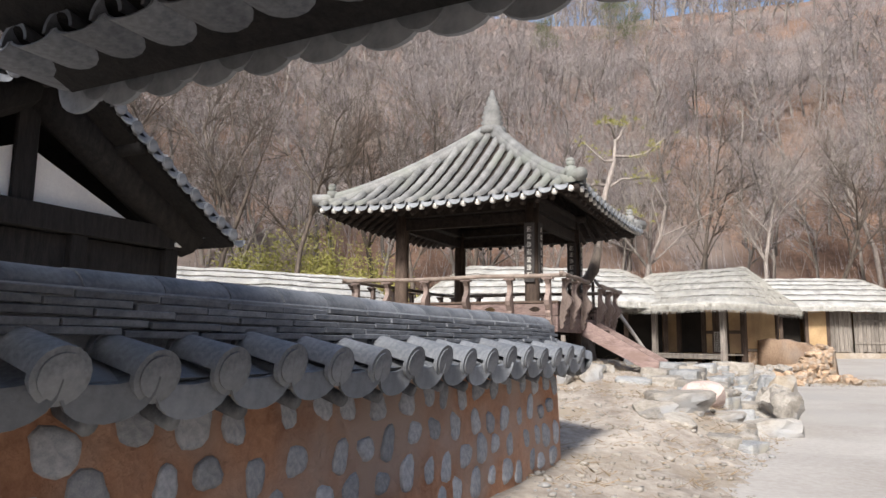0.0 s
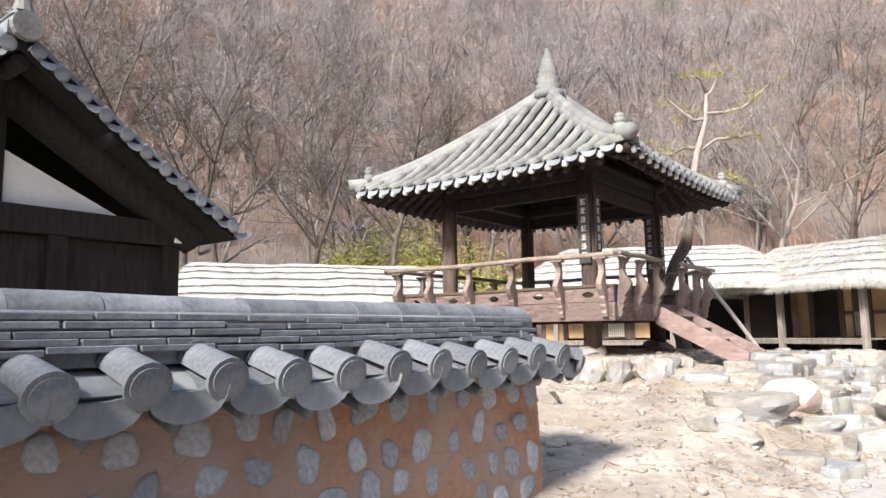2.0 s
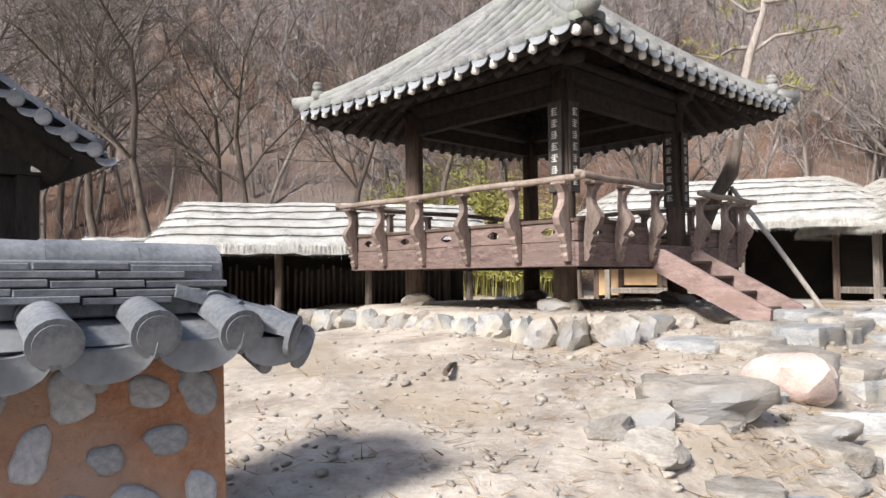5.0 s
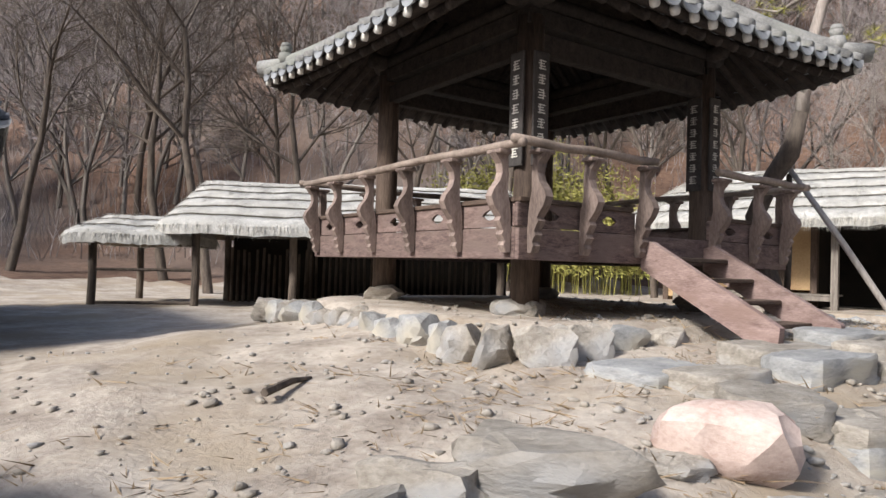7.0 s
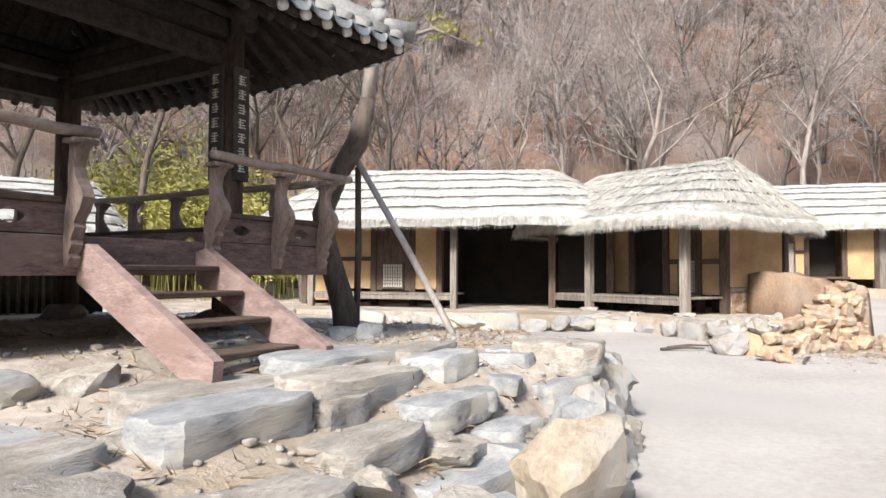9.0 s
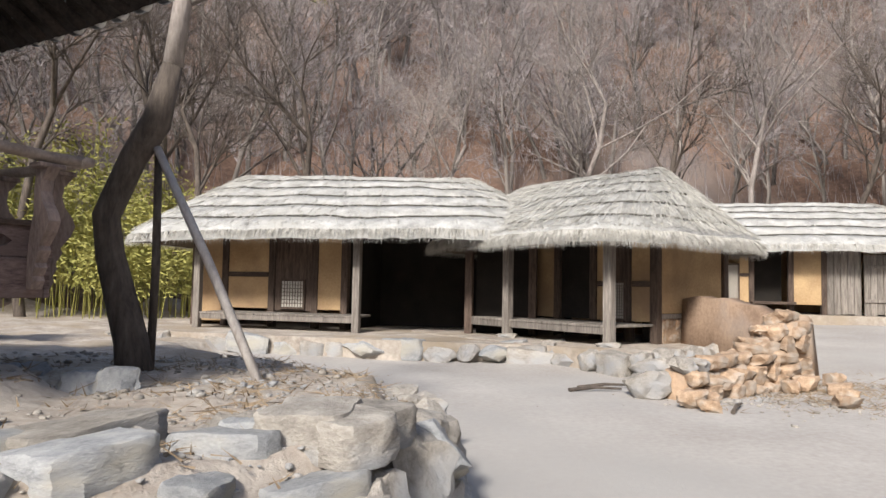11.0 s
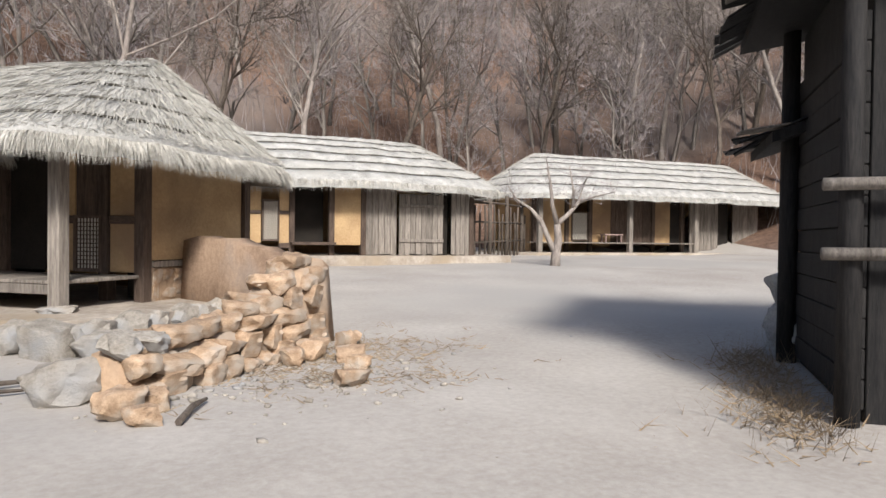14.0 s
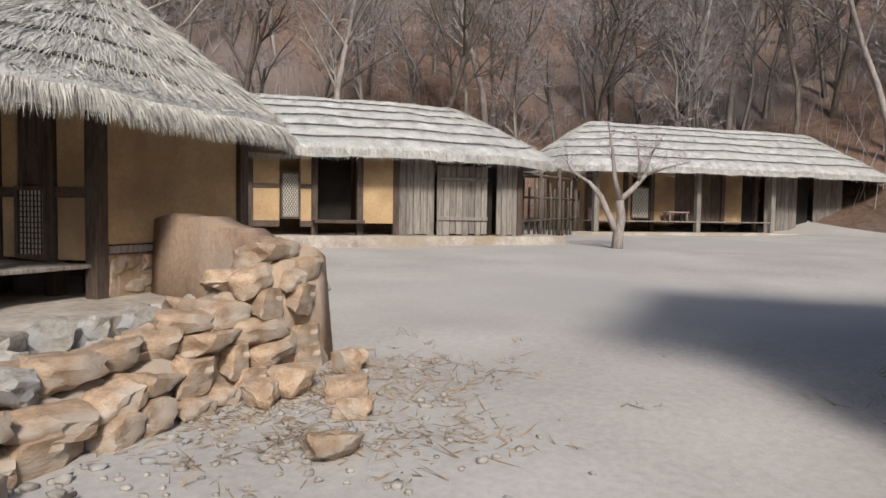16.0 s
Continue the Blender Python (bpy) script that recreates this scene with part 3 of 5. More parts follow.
for k in range(4):
    x, z = SX0 + 0.14 + k * 0.3, 1.44 - k * 0.2
    bm = nb()
    box(bm, x - 0.13, -0.47, z - 0.045, x + 0.15, 0.47, z)
    part("tread", bm, M_WOODH, pav)
# beams above the columns, darkened to paint the shade under the roof
for side in range(4):
    rot = pose(0, 0, 0, 0, 0, 90 * side)
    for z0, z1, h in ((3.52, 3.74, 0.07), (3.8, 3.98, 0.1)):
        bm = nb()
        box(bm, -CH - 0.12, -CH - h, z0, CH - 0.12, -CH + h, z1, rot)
        part("beam", bm, M_ROOF_SHADE, pav)
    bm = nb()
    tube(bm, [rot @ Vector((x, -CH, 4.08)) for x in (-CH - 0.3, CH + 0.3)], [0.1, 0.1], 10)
    part("purlin", bm, M_ROOF_SHADE, pav, smooth=True)
# plaques with written characters on the two outer faces of the columns that carry them
for sx, sy in ((1, -1), (1, 1)):
    for turn in (0, 90):
        off = Matrix.Translation((sx * CH, sy * CH, 0)) @ pose(0, 0, 0, 0, 0, turn)
        bm = nb()
        box(bm, -0.105, -0.185, 2.32, 0.105, -0.155, 3.5, off)
        pl = part("plaque", bm, M_BOARD, pav, "narrow dark plaque with a column of pale characters")
        for j in range(7):
            bm = nb()
            z = 3.36 - j * 0.15
            for q in range(4):
                box(bm, -0.05 + 0.01 * (q % 2), -0.19, z - 0.045 + q * 0.027, 0.05 - 0.012 * ((q + j) % 3), -0.186, z - 0.034 + q * 0.027, off, 0)
            box(bm, -0.008 + 0.02 * ((j % 3) - 1), -0.191, z - 0.05, 0.006 + 0.02 * ((j % 3) - 1), -0.187, z + 0.05, off, 0)
            part("character", bm, M_INK, pl)


def roof_z(x, y):
    a, b = max(abs(x), abs(y)), min(abs(x), abs(y))
    t = a / EH
    return 3.84 + 2.2 * max(0, 1 - t) ** 1.22 + 0.13 * (b / max(a, 0.01)) ** 3 * t ** 3


n = 28
vs, fs = [], []
for lay in (0, -0.1):
    for j in range(n + 1):
        for i in range(n + 1):
            x, y = EH * (2 * i / n - 1), EH * (2 * j / n - 1)
            vs.append((x, y, roof_z(x, y) + lay - 0.05))
N2 = (n + 1) ** 2
for j in range(n):
    for i in range(n):
        q = j * (n + 1) + i
        fs += [(q, q + 1, q + n + 2, q + n + 1), (N2 + q, N2 + q + n + 1, N2 + q + n + 2, N2 + q + 1)]
rim = [i for i in range(n)] + [(j + 1) * (n + 1) - 1 for j in range(n)] + [N2 - 1 - i for i in range(n)] + [(n - j) * (n + 1) for j in range(n)]
for i in range(len(rim)):
    p, q = rim[i], rim[(i + 1) % len(rim)]
    fs.append((p, N2 + p, N2 + q, q))
# roof slab in the darkened timber: painted shade on its underside
roof = raw("roof", vs, fs, M_ROOF_SHADE, pav)
roof["label"] = "curved hipped tile roof with raised corners"


def arc_row(pts, r, up, n=7, wave=0.1):
    """A run of half-round tiles laid down a slope through pts, each one a little wider at its foot."""
    bm = nb()
    rings = []
    for i, p in enumerate(pts):
        p = Vector(p)
        d = (Vector(pts[min(i + 1, len(pts) - 1)]) - Vector(pts[max(i - 1, 0)])).normalized()
        s = d.cross(Vector((0, 0, 1))).normalized()
        u = s.cross(d) * up
        rr = r * (1 + wave * (1 if i % 2 else -0.4))
        rings.append([bm.verts.new(p + s * rr * math.cos(math.pi * k / n) + u * rr * (1.0 if up > 0 else 0.5) * math.sin(math.pi * k / n)) for k in range(n + 1)])
    for q, w in zip(rings, rings[1:]):
        for k in range(n):
            bm.faces.new((q[k], q[k + 1], w[k + 1], w[k]))
    bm.faces.new(rings[-1])
    bm.faces.new(rings[0][::-1])
    return bm


NT = 19
bm = nb()
bmesh.ops.create_cone(bm, segments=14, radius1=0.055, radius2=0.055, depth=0.05, cap_ends=True, matrix=pose(0, 0, 0, 90))
ME_DISC = mesh_of("eave_disc", bm, M_TILE_END, True)
for side in range(4):
    rot = pose(0, 0, 0, 0, 0, 90 * side)
    for k in range(NT):
        o = -EH + 0.14 + k * (2 * EH - 0.28) / (NT - 1)
        top = min(abs(o) + 0.06, EH - 0.1)
        m = max(2, int((EH + 0.05 - top) / 0.15))
        pts = []
        for j in range(m + 1):
            r = top + (EH + 0.06 - top) * j / m
            z = roof_z(o, -r) if abs(o) <= r else 0
            if r > EH:
                z = roof_z(o * EH / r, -EH) - 0.02
            pts.append(rot @ Vector((o, -r, z + 0.01)))
        part("cover_tile", arc_row(pts, 0.082, 1), M_TILE_OLD, roof, smooth=True)
        e = pts[-1]
        d = rot @ Vector((0, -1, 0))
        place("round_tile_end", ME_DISC, roof, Matrix.Translation(e + Vector((0, 0, -0.10)) - d * 0.04) @ rot)
        if k < NT - 1:
            o2 = o + (2 * EH - 0.28) / (NT - 1) / 2
            place("lip_tile", ME_LIP, roof, Matrix.Translation(rot @ Vector((o2, -EH - 0.07, roof_z(o2, -EH) - 0.0))) @ rot)
        bm = nb()
        p1 = rot @ Vector((o * 0.97, -EH + 0.1, roof_z(o, -EH) - 0.2))
        r0 = max(abs(o) * 0.8, 1.2)
        p0 = rot @ Vector((o * 0.8, -r0, roof_z(o * 0.8, -r0) - 0.22))
        # rafters share the colour that paints the under-roof shade
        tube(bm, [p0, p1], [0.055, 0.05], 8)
        part("rafter", bm, M_ROOF_SHADE, roof, smooth=True)
    # hip ridge
    pts, rr = [], []
    for j in range(13):
        r = 0.1 + (EH - 0.02) * j / 12
        pts.append(rot @ Vector((r, -r, roof_z(r, -r) + 0.08)))
        rr.append(0.115)
    bm = nb()
    tube(bm, pts, rr, 10)
    tube(bm, [p - Vector((0, 0, 0.09)) for p in pts[:-1]], [0.15] * 12, 8)
    part("hip_ridge", bm, M_TILE_OLD, roof, "stacked tile hip ridge", True)
    bm = nb()
    c = rot @ Vector((EH - 0.2, -EH + 0.2, roof_z(EH - 0.2, -EH + 0.2) + 0.2))
    for dz, r1, r2, h in ((-0.04, 0.12, 0.1, 0.16), (0.08, 0.05, 0.09, 0.09), (0.16, 0.09, 0.06, 0.07)):
        bmesh.ops.create_cone(bm, segments=12, radius1=r1, radius2=r2, depth=h, cap_ends=True, matrix=Matrix.Translation(c + Vector((0, 0, dz))))
    part("corner_ornament", bm, M_TILE_OLD, roof, "stubby tile corner ornament", True)
bm = nb()
tube(bm, [(0, 0, z) for z in (5.9, 6.06, 6.1, 6.2, 6.22, 6.34, 6.36, 6.46, 6.48, 6.58, 6.6, 6.7, 6.72, 6.8, 6.84, 7.0)],
     [0.36, 0.32, 0.2, 0.27, 0.19, 0.25, 0.17, 0.22, 0.15, 0.19, 0.12, 0.15, 0.09, 0.11, 0.07, 0.03], 14)
part("finial", bm, M_TILE_OLD, roof, "stacked ring finial", True)


# ---------- thatched houses ----------
def thatch(parent, x0, x1, y0, y1, ze, zr, seed=0, hip=1.3, layers=6, fringe=0, droop=0.0, ridge_drop=0.0):
    """A bossed straw roof: overlapping layers tied down by ropes, with a shaggy eave."""
    cx, cy, a, b = (x0 + x1) / 2, (y0 + y1) / 2, (x1 - x0) / 2, (y1 - y0) / 2
    rid = a - hip * b * 0.9
    n = 120
    th = [2 * math.pi * k / n for k in range(n)]

    def pt(k, f, dz=0.0, out=0.0):
        c, s = math.cos(th[k]), math.sin(th[k])
        p = 5.0 - 3.0 * f
        q = (abs(c) ** p + abs(s) ** p) ** (-1 / p)
        aa, bb = a + (rid - a) * f + out, b * (1 - f) + 0.02 + out
        X, Y = aa * c * q, bb * s * q
        corner = (abs(X) / a) ** 6 * (abs(Y) / max(b, 0.1)) ** 6
        Z = ze + (zr - ze) * (1 - (1 - f) ** 1.25) + dz - droop * corner
        Z += 0.05 * noise.noise(Vector((X * 0.7 + seed, Y * 0.7, 3.1))) + 0.03 * noise.noise(Vector((X * 2.5 + seed, Y * 2.5, 1.7)))
        Z -= ridge_drop * f * (X / a)
        return Vector((cx + X, cy + Y, Z))

    vs, fs = [], []
    rows = [[pt(k, 0.0, -0.16 + 0.05 * noise.noise(Vector((k * 0.9, seed, 0))), 0.03 + 0.05 * noise.noise(Vector((k * 1.3, seed, 5)))) for k in range(n)]]
    for l in range(layers):
        f0, f1 = l / layers, (l + 1) / layers
        rows.append([pt(k, f0, 0.10, 0.0) for k in range(n)])
        rows.append([pt(k, (f0 + f1) / 2, 0.09) for k in range(n)])
        rows.append([pt(k, f1 - 0.012, 0.055) for k in range(n)])
        if l < layers - 1:
            rows.append([pt(k, f1, -0.01) for k in range(n)])
    for r in rows:
        vs += r
    R = len(rows)
    for r in range(R - 1):
        for k in range(n):
            fs.append((r * n + k, r * n + (k + 1) % n, (r + 1) * n + (k + 1) % n, (r + 1) * n + k))
    rf = raw("thatch_roof", vs, fs, M_THATCH, parent)
    rf["label"] = "sun-bleached straw thatch in tied layers"
    # underside sheet, its dark colour painting the shade below the eave
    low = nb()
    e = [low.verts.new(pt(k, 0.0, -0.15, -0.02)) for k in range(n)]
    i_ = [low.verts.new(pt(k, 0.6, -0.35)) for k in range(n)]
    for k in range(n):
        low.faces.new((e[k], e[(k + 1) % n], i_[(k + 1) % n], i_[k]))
    part("underside", low, M_THATCH_U, rf, "straw underside darkened to paint eave shade")
    rp = nb()
    for l in range(1, layers):
        tube(rp, [pt(k % n, l / layers, 0.045, 0.01) for k in range(n + 1)], [0.03 + 0.014 * noise.noise(Vector((k * 0.5, l, seed))) for k in range(n + 1)], 5, False)
    ro = part("tie_rope", rp, M_ROPE, rf, "dark straw tie ropes")
    # loose straw over the surface and the hanging fringe
    rs = random.Random(seed + 77)
    vs, fs = [], []
    for j in range(fringe):
        k = rs.randrange(n)
        hang = rs.random() < 0.5
        if hang:
            p0 = pt(k, 0.0, 0.06, 0.02).lerp(pt((k + 1) % n, 0.0, 0.06, 0.02), rs.random())
            out = Vector((p0.x - cx, p0.y - cy, 0))
            out = Vector((out.x / a ** 2, out.y / b ** 2, 0)).normalized()
            p1 = p0 + out * rs.uniform(0.02, 0.12) + Vector((rs.gauss(0, 0.04), rs.gauss(0, 0.04), -rs.uniform(0.12, 0.36)))
        else:
            f = rs.random() ** 1.3 * 0.95
            k2 = (k + 1) % n
            p0 = pt(k, f, 0.105).lerp(pt(k2, f, 0.105), rs.random())
            p1 = p0 + (pt(k, max(0, f - 0.13), 0.13) - pt(k, f, 0.105)) * rs.uniform(0.5, 1.1) + Vector((rs.gauss(0, 0.05), rs.gauss(0, 0.05), rs.uniform(0, 0.03)))
        d = (p1 - p0).cross(Vector((rs.gauss(0, 1), rs.gauss(0, 1), rs.gauss(0, 1)))).normalized() * rs.uniform(0.004, 0.009)
        q = len(vs)
        vs += [p0 - d, p0 + d, p1]
        fs.append((q, q + 1, q + 2))
    if fringe:
        ob = raw("straw_fringe", vs, fs, M_STRAW, rf, False)
        tagged(ob, "loose hanging straw along the eave", kind="stuff")
    return rf


def post(parent, x, y, z0, z1, r=0.085, m=None, round_=False):
    bm = nb()
    if round_:
        tube(bm, [(x, y, z0), (x + 0.02, y, (z0 + z1) / 2), (x, y, z1)], [r * 1.05, r, r * 0.95], 10)
    else:
        box(bm, x - r, y - r, z0, x + r, y + r, z1, bevel=0.012)
    return part("post", bm, m or M_GREYW, parent)


def panel(name, parent, x0, x1, y, z0, z1, m, thick=0.12, bevel=0.005):
    bm = nb()
    box(bm, x0, y, z0, x1, y + thick, z1, bevel=bevel)
    return part(name, bm, m, parent)


def lattice(parent, x0, x1, y, z0, z1, nx=7, nz=10, diag=False, paper=True):
    """A framed papered lattice window, set 1 cm proud of y."""
    w = new("window")
    w.parent = parent
    bm = nb()
    for a in ((x0 - 0.05, z0 - 0.05, x0, z1 + 0.05), (x1, z0 - 0.05, x1 + 0.05, z1 + 0.05), (x0, z0 - 0.05, x1, z0), (x0, z1, x1, z1 + 0.05)):
        box(bm, a[0], y - 0.05, a[1], a[2], y + 0.02, a[3], bevel=0)
    part("window_frame", bm, M_WOOD, w)
    bm = nb()
    box(bm, x0, y - 0.012, z0, x1, y - 0.004, z1, bevel=0)
    part("window_paper", bm, M_PAPER if paper else M_INNER_SHADE, w)
    bm = nb()
    if diag:
        h = z1 - z0
        for k in range(-12, 22):
            xx = x0 + k * (x1 - x0) / nx
            for sgn in (1, -1):
                pa, pb = [], []
                za, zb = z0, z1
                xa, xb = (xx, xx + h * 0.6) if sgn > 0 else (xx + h * 0.6, xx)
                t0, t1 = sorted(((x0 - xa) / (xb - xa), (x1 - xa) / (xb - xa)))
                t0, t1 = max(t0, 0), min(t1, 1)
                if t1 - t0 > 0.03:
                    tube(bm, [(xa + (xb - xa) * t, y - 0.02, za + h * t) for t in (t0, t1)], [0.008, 0.008], 4)
    else:
        for k in range(1, nx):
            xx = x0 + (x1 - x0) * k / nx
            box(bm, xx - 0.007, y - 0.026, z0, xx + 0.007, y - 0.012, z1, bevel=0)
        for k in range(1, nz):
            zz = z0 + (z1 - z0) * k / nz
            box(bm, x0, y - 0.03, zz - 0.007, x1, y - 0.016, zz + 0.007, bevel=0)
    part("lattice", bm, M_WOOD, w)
    return w


def planks(name, parent, x0, x1, y, z0, z1, m, n, seed=1, thick=0.04):
    rs = random.Random(seed)
    for k in range(n):
        a, b = x0 + (x1 - x0) * k / n, x0 + (x1 - x0) * (k + 1) / n
        bm = nb()
        box(bm, a + 0.006, y + rs.uniform(0, 0.012), z0 + rs.uniform(-0.02, 0.04), b - 0.006, y + thick, z1 + rs.uniform(-0.02, 0.02), bevel=0.004)
        part(name, bm, m, parent)


def porch_planks(parent, n, x, w, y0, y1, z):
    fl = new("porch_floor")
    fl.parent = parent
    for k in range(n):
        bm = nb()
        box(bm, x + k * w, y0, z, x + k * w + w - 0.008, y1, z + 0.05)
        part("plank", bm, M_GREYW, fl)


def podium(name, m, x0, x1, y0, y1, top, deep, seed, label, stones=True, mesh=None):
    """An earth platform edged with a row of stones."""
    t = thing(name, m, label, "platform", kind="structure")
    bm = nb()
    n = 40
    a = []
    for k in range(n):
        ang = 2 * math.pi * k / n
        c, s = math.cos(ang), math.sin(ang)
        q = (abs(c) ** 6 + abs(s) ** 6) ** (-1 / 6)
        w = 1 + 0.02 * math.sin(k * 2.3 + seed)
        a.append(((x0 + x1) / 2 + (x1 - x0) / 2 * c * q * w, (y0 + y1) / 2 + (y1 - y0) / 2 * s * q * w))
    u = [bm.verts.new((p[0], p[1], top)) for p in a]
    l = [bm.verts.new((p[0], p[1], top - deep)) for p in a]
    bm.faces.new(u)
    for k in range(n):
        bm.faces.new((u[k], l[k], l[(k + 1) % n], u[(k + 1) % n]))
    part("earth_fill", bm, M_BANK, t)
    if stones:
        rs = random.Random(seed)
        x = x0
        while x < x1:
            w = rs.uniform(0.35, 0.95)
            place("edge_stone", rs.choice(mesh or ROCKS + ROCKS_B + SLABS), t, pose(x + w / 2, y0 + rs.uniform(0.0, 0.2), top - rs.uniform(0.18, 0.3), rs.uniform(-8, 8), rs.uniform(-8, 8), rs.uniform(-15, 15)) @ Matrix.Diagonal((w * 1.15, 0.4, 0.42, 1)))
            x += w
        y = y0
        while y < y1:
            w = rs.uniform(0.3, 0.6)
            place("edge_stone", rs.choice(mesh or ROCKS), t, pose(x1 - 0.03, y + w / 2, top - 0.12, 0, 0, rs.uniform(-15, 15)) @ Matrix.Diagonal((0.4, w * 1.15, 0.42, 1)))
            y += w
    return t


# left wing
M1 = Matrix.Translation((4.75, 26.9, 0.45)) @ pose(0, 0, 0, 0, 0, -14)
h1 = thing("thatched_house", M1, "low clay-walled farmhouse wing with open dark hall under bleached thatch", "house", "thatched farmhouses")
thatch(h1, -6.4, 4.5, -0.8, 4.4, 2.24, 3.86, 1, 1.05, 6, 16000, 0.25, 0.22)
for x in (-4.2, 0):
    post(h1, x, 0.0, -0.05, 2.3)
for x in (-5.0, -4.1, -2.75, -1.55, -0.75, 2.4, 3.9):
    post(h1, x, 1.06, -0.05, 2.35, 0.09, M_WOOD)
panel("clay_wall_panel", h1, -5.0, -4.1, 1.0, 0.1, 2.4, M_OCHRE)
panel("clay_wall_panel", h1, -4.0, -2.85, 1.0, 0.45, 1.25, M_OCHRE)
panel("clay_wall_panel", h1, -4.0, -2.85, 1.0, 1.37, 2.4, M_OCHRE)
panel("rail_beam", h1, -4.0, -2.85, 0.97, 1.25, 1.37, M_WOODH, 0.14)
panel("shutter", h1, -2.66, -1.64, 1.02, 0.4, 2.3, M_WOOD, 0.06)
lattice(h1, -2.45, -1.85, 1.0, 0.5, 1.15, 8, 7)
panel("clay_wall_panel", h1, -1.46, -0.84, 1.0, 0.45, 2.4, M_OCHRE)
# hall walls coloured near-black to paint the open hall's shade
panel("hall_back_wall", h1, -0.7, 4.6, 3.3, -0.1, 2.5, M_INNER_SHADE)
panel("hall_side_wall", h1, -0.78, -0.66, 1.15, -0.1, 2.5, M_INNER_SHADE, 2.2)
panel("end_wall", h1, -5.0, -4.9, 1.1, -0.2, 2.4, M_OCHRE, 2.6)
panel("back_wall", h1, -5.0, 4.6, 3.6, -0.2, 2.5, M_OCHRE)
# clay panel inside the hall, painted with the same inner shade
panel("clay_wall_panel", h1, 2.5, 3.8, 1.4, 0.0, 2.4, M_INNER_SHADE)
porch_planks(h1, 16, -4.15, 0.258, -0.05, 0.98, 0.32)
panel("porch_beam", h1, -4.1, -0.1, -0.04, 0.2, 0.315, M_GREYW, 0.08)
# right wing
M2 = Matrix.Translation((9.94, 24.25, 0.48)) @ pose(0, 0, 0, 0, 0, -50)
h2 = thing("thatched_house", M2, "clay-walled farmhouse wing with plank porch and shaggy bleached thatch", "house", "thatched farmhouses")
thatch(h2, -5.2, 1.15, -0.9, 4.5, 2.06, 3.56, 2, 0.55, 6, 42000, 0.12)
for x in (-2.75, 0):
    post(h2, x, 0, 0.02, 2.15, 0.09)
    place("base_stone", ROCKS[2], h2, Matrix.Translation((x, 0, 0.0)) @ Matrix.Diagonal((0.6, 0.55, 0.16, 1)))
for x in (-4.2, -2.6, -1.55, -0.65, 0):
    post(h2, x, 1.5, -0.05, 2.35, 0.09, M_WOOD)
panel("clay_wall_panel", h2, -4.1, -2.7, 1.45, 0.4, 2.4, M_OCHRE)
# near-black sheet painting the shade within the doorway
panel("doorway_shade_sheet", h2, -2.5, -1.65, 1.48, 0.4, 2.2, M_INNER_SHADE, 0.06)
for a, b in ((-1.45, -1.2), (-0.55, -0.09)):
    panel("clay_wall_panel", h2, a, b, 1.45, 0.4, 1.12, M_OCHRE)
    panel("clay_wall_panel", h2, a, b, 1.45, 1.24, 2.4, M_OCHRE)
    panel("rail_beam", h2, a, b, 1.42, 1.12, 1.24, M_WOODH, 0.14)
lattice(h2, -1.14, -0.72, 1.45, 0.45, 1.2, 7, 12)
panel("shutter", h2, -1.2, -0.72, 1.47, 1.2, 2.3, M_WOOD, 0.06)
porch_planks(h2, 17, -4.1, 0.242, -0.02, 1.42, 0.32)
panel("porch_beam", h2, -4.1, 0.0, -0.02, 0.19, 0.315, M_GREYW, 0.08)
# the side wall that faces the yard
side = new("side_wall")
side.parent = h2
side.matrix_basis = Matrix.Translation((0.09, 1.5, 0)) @ pose(0, 0, 0, 0, 0, 90)
panel("clay_panel", side, 0.1, 2.45, 0.05, 0.58, 2.45, M_OCHRE)
panel("sill_beam", side, 0.1, 2.6, 0.0, 0.48, 0.57, M_GREYW, 0.14)
panel("stone_footing", side, 0.1, 2.6, 0.03, -0.3, 0.47, M_ROCK_O)
rs = random.Random(9)
for k in range(9):
    for j in range(2):
        place("footing_stone", rs.choice(ROCKS_O), side, Matrix.Translation((0.22 + k * 0.27, 0.06, 0.1 + j * 0.24)) @ pose(0, 0, 0, 0, 0, rs.uniform(0, 20)) @ Matrix.Diagonal((0.31, 0.12, 0.26, 1)))
panel("corner_post", side, 2.46, 2.64, -0.02, -0.1, 2.4, M_WOOD, 0.18)
panel("back_wall", h2, -5.5, 0, 4.0, -0.3, 2.5, M_OCHRE)
# inner faces whose near-black colour holds the shade behind the walls
panel("inner_wall", h2, -5.5, -4.25, 1.5, -0.1, 2.5, M_INNER_SHADE)
panel("corner_block", h2, -0.5, -0.02, 1.75, 0.0, 2.4, M_INNER_SHADE, 2.2)
# barn wing
M3 = Matrix.Translation((18.3, 32.5, 0.9)) @ pose(0, 0, 0, 0, 0, -9)
h3 = thing("thatched_house", M3, "long low barn wing with weathered plank doors under thatch", "house", "thatched farmhouses")
thatch(h3, -6.2, 4.6, -0.85, 4.0, 2.05, 3.6, 3, 1.3, 6, 9000, 0.25)
for x in (-4.9, -3.65, -2.1, -0.95, 0, 3.55):
    post(h3, x, 0.05, -0.1, 2.2, 0.08, M_WOOD)
for a, b in ((-4.82, -3.73), (-3.57, -2.95), (-2.45, -2.18)):
    panel("clay_wall_panel", h3, a, b, 0.0, 0.35, 1.15, M_OCHRE)
    panel("clay_wall_panel", h3, a, b, 0.0, 1.25, 2.3, M_OCHRE)
    panel("rail_beam", h3, a, b, -0.03, 1.15, 1.25, M_WOODH, 0.14)
    panel("rail_beam", h3, a, b, -0.03, 0.2, 0.35, M_WOODH, 0.14)
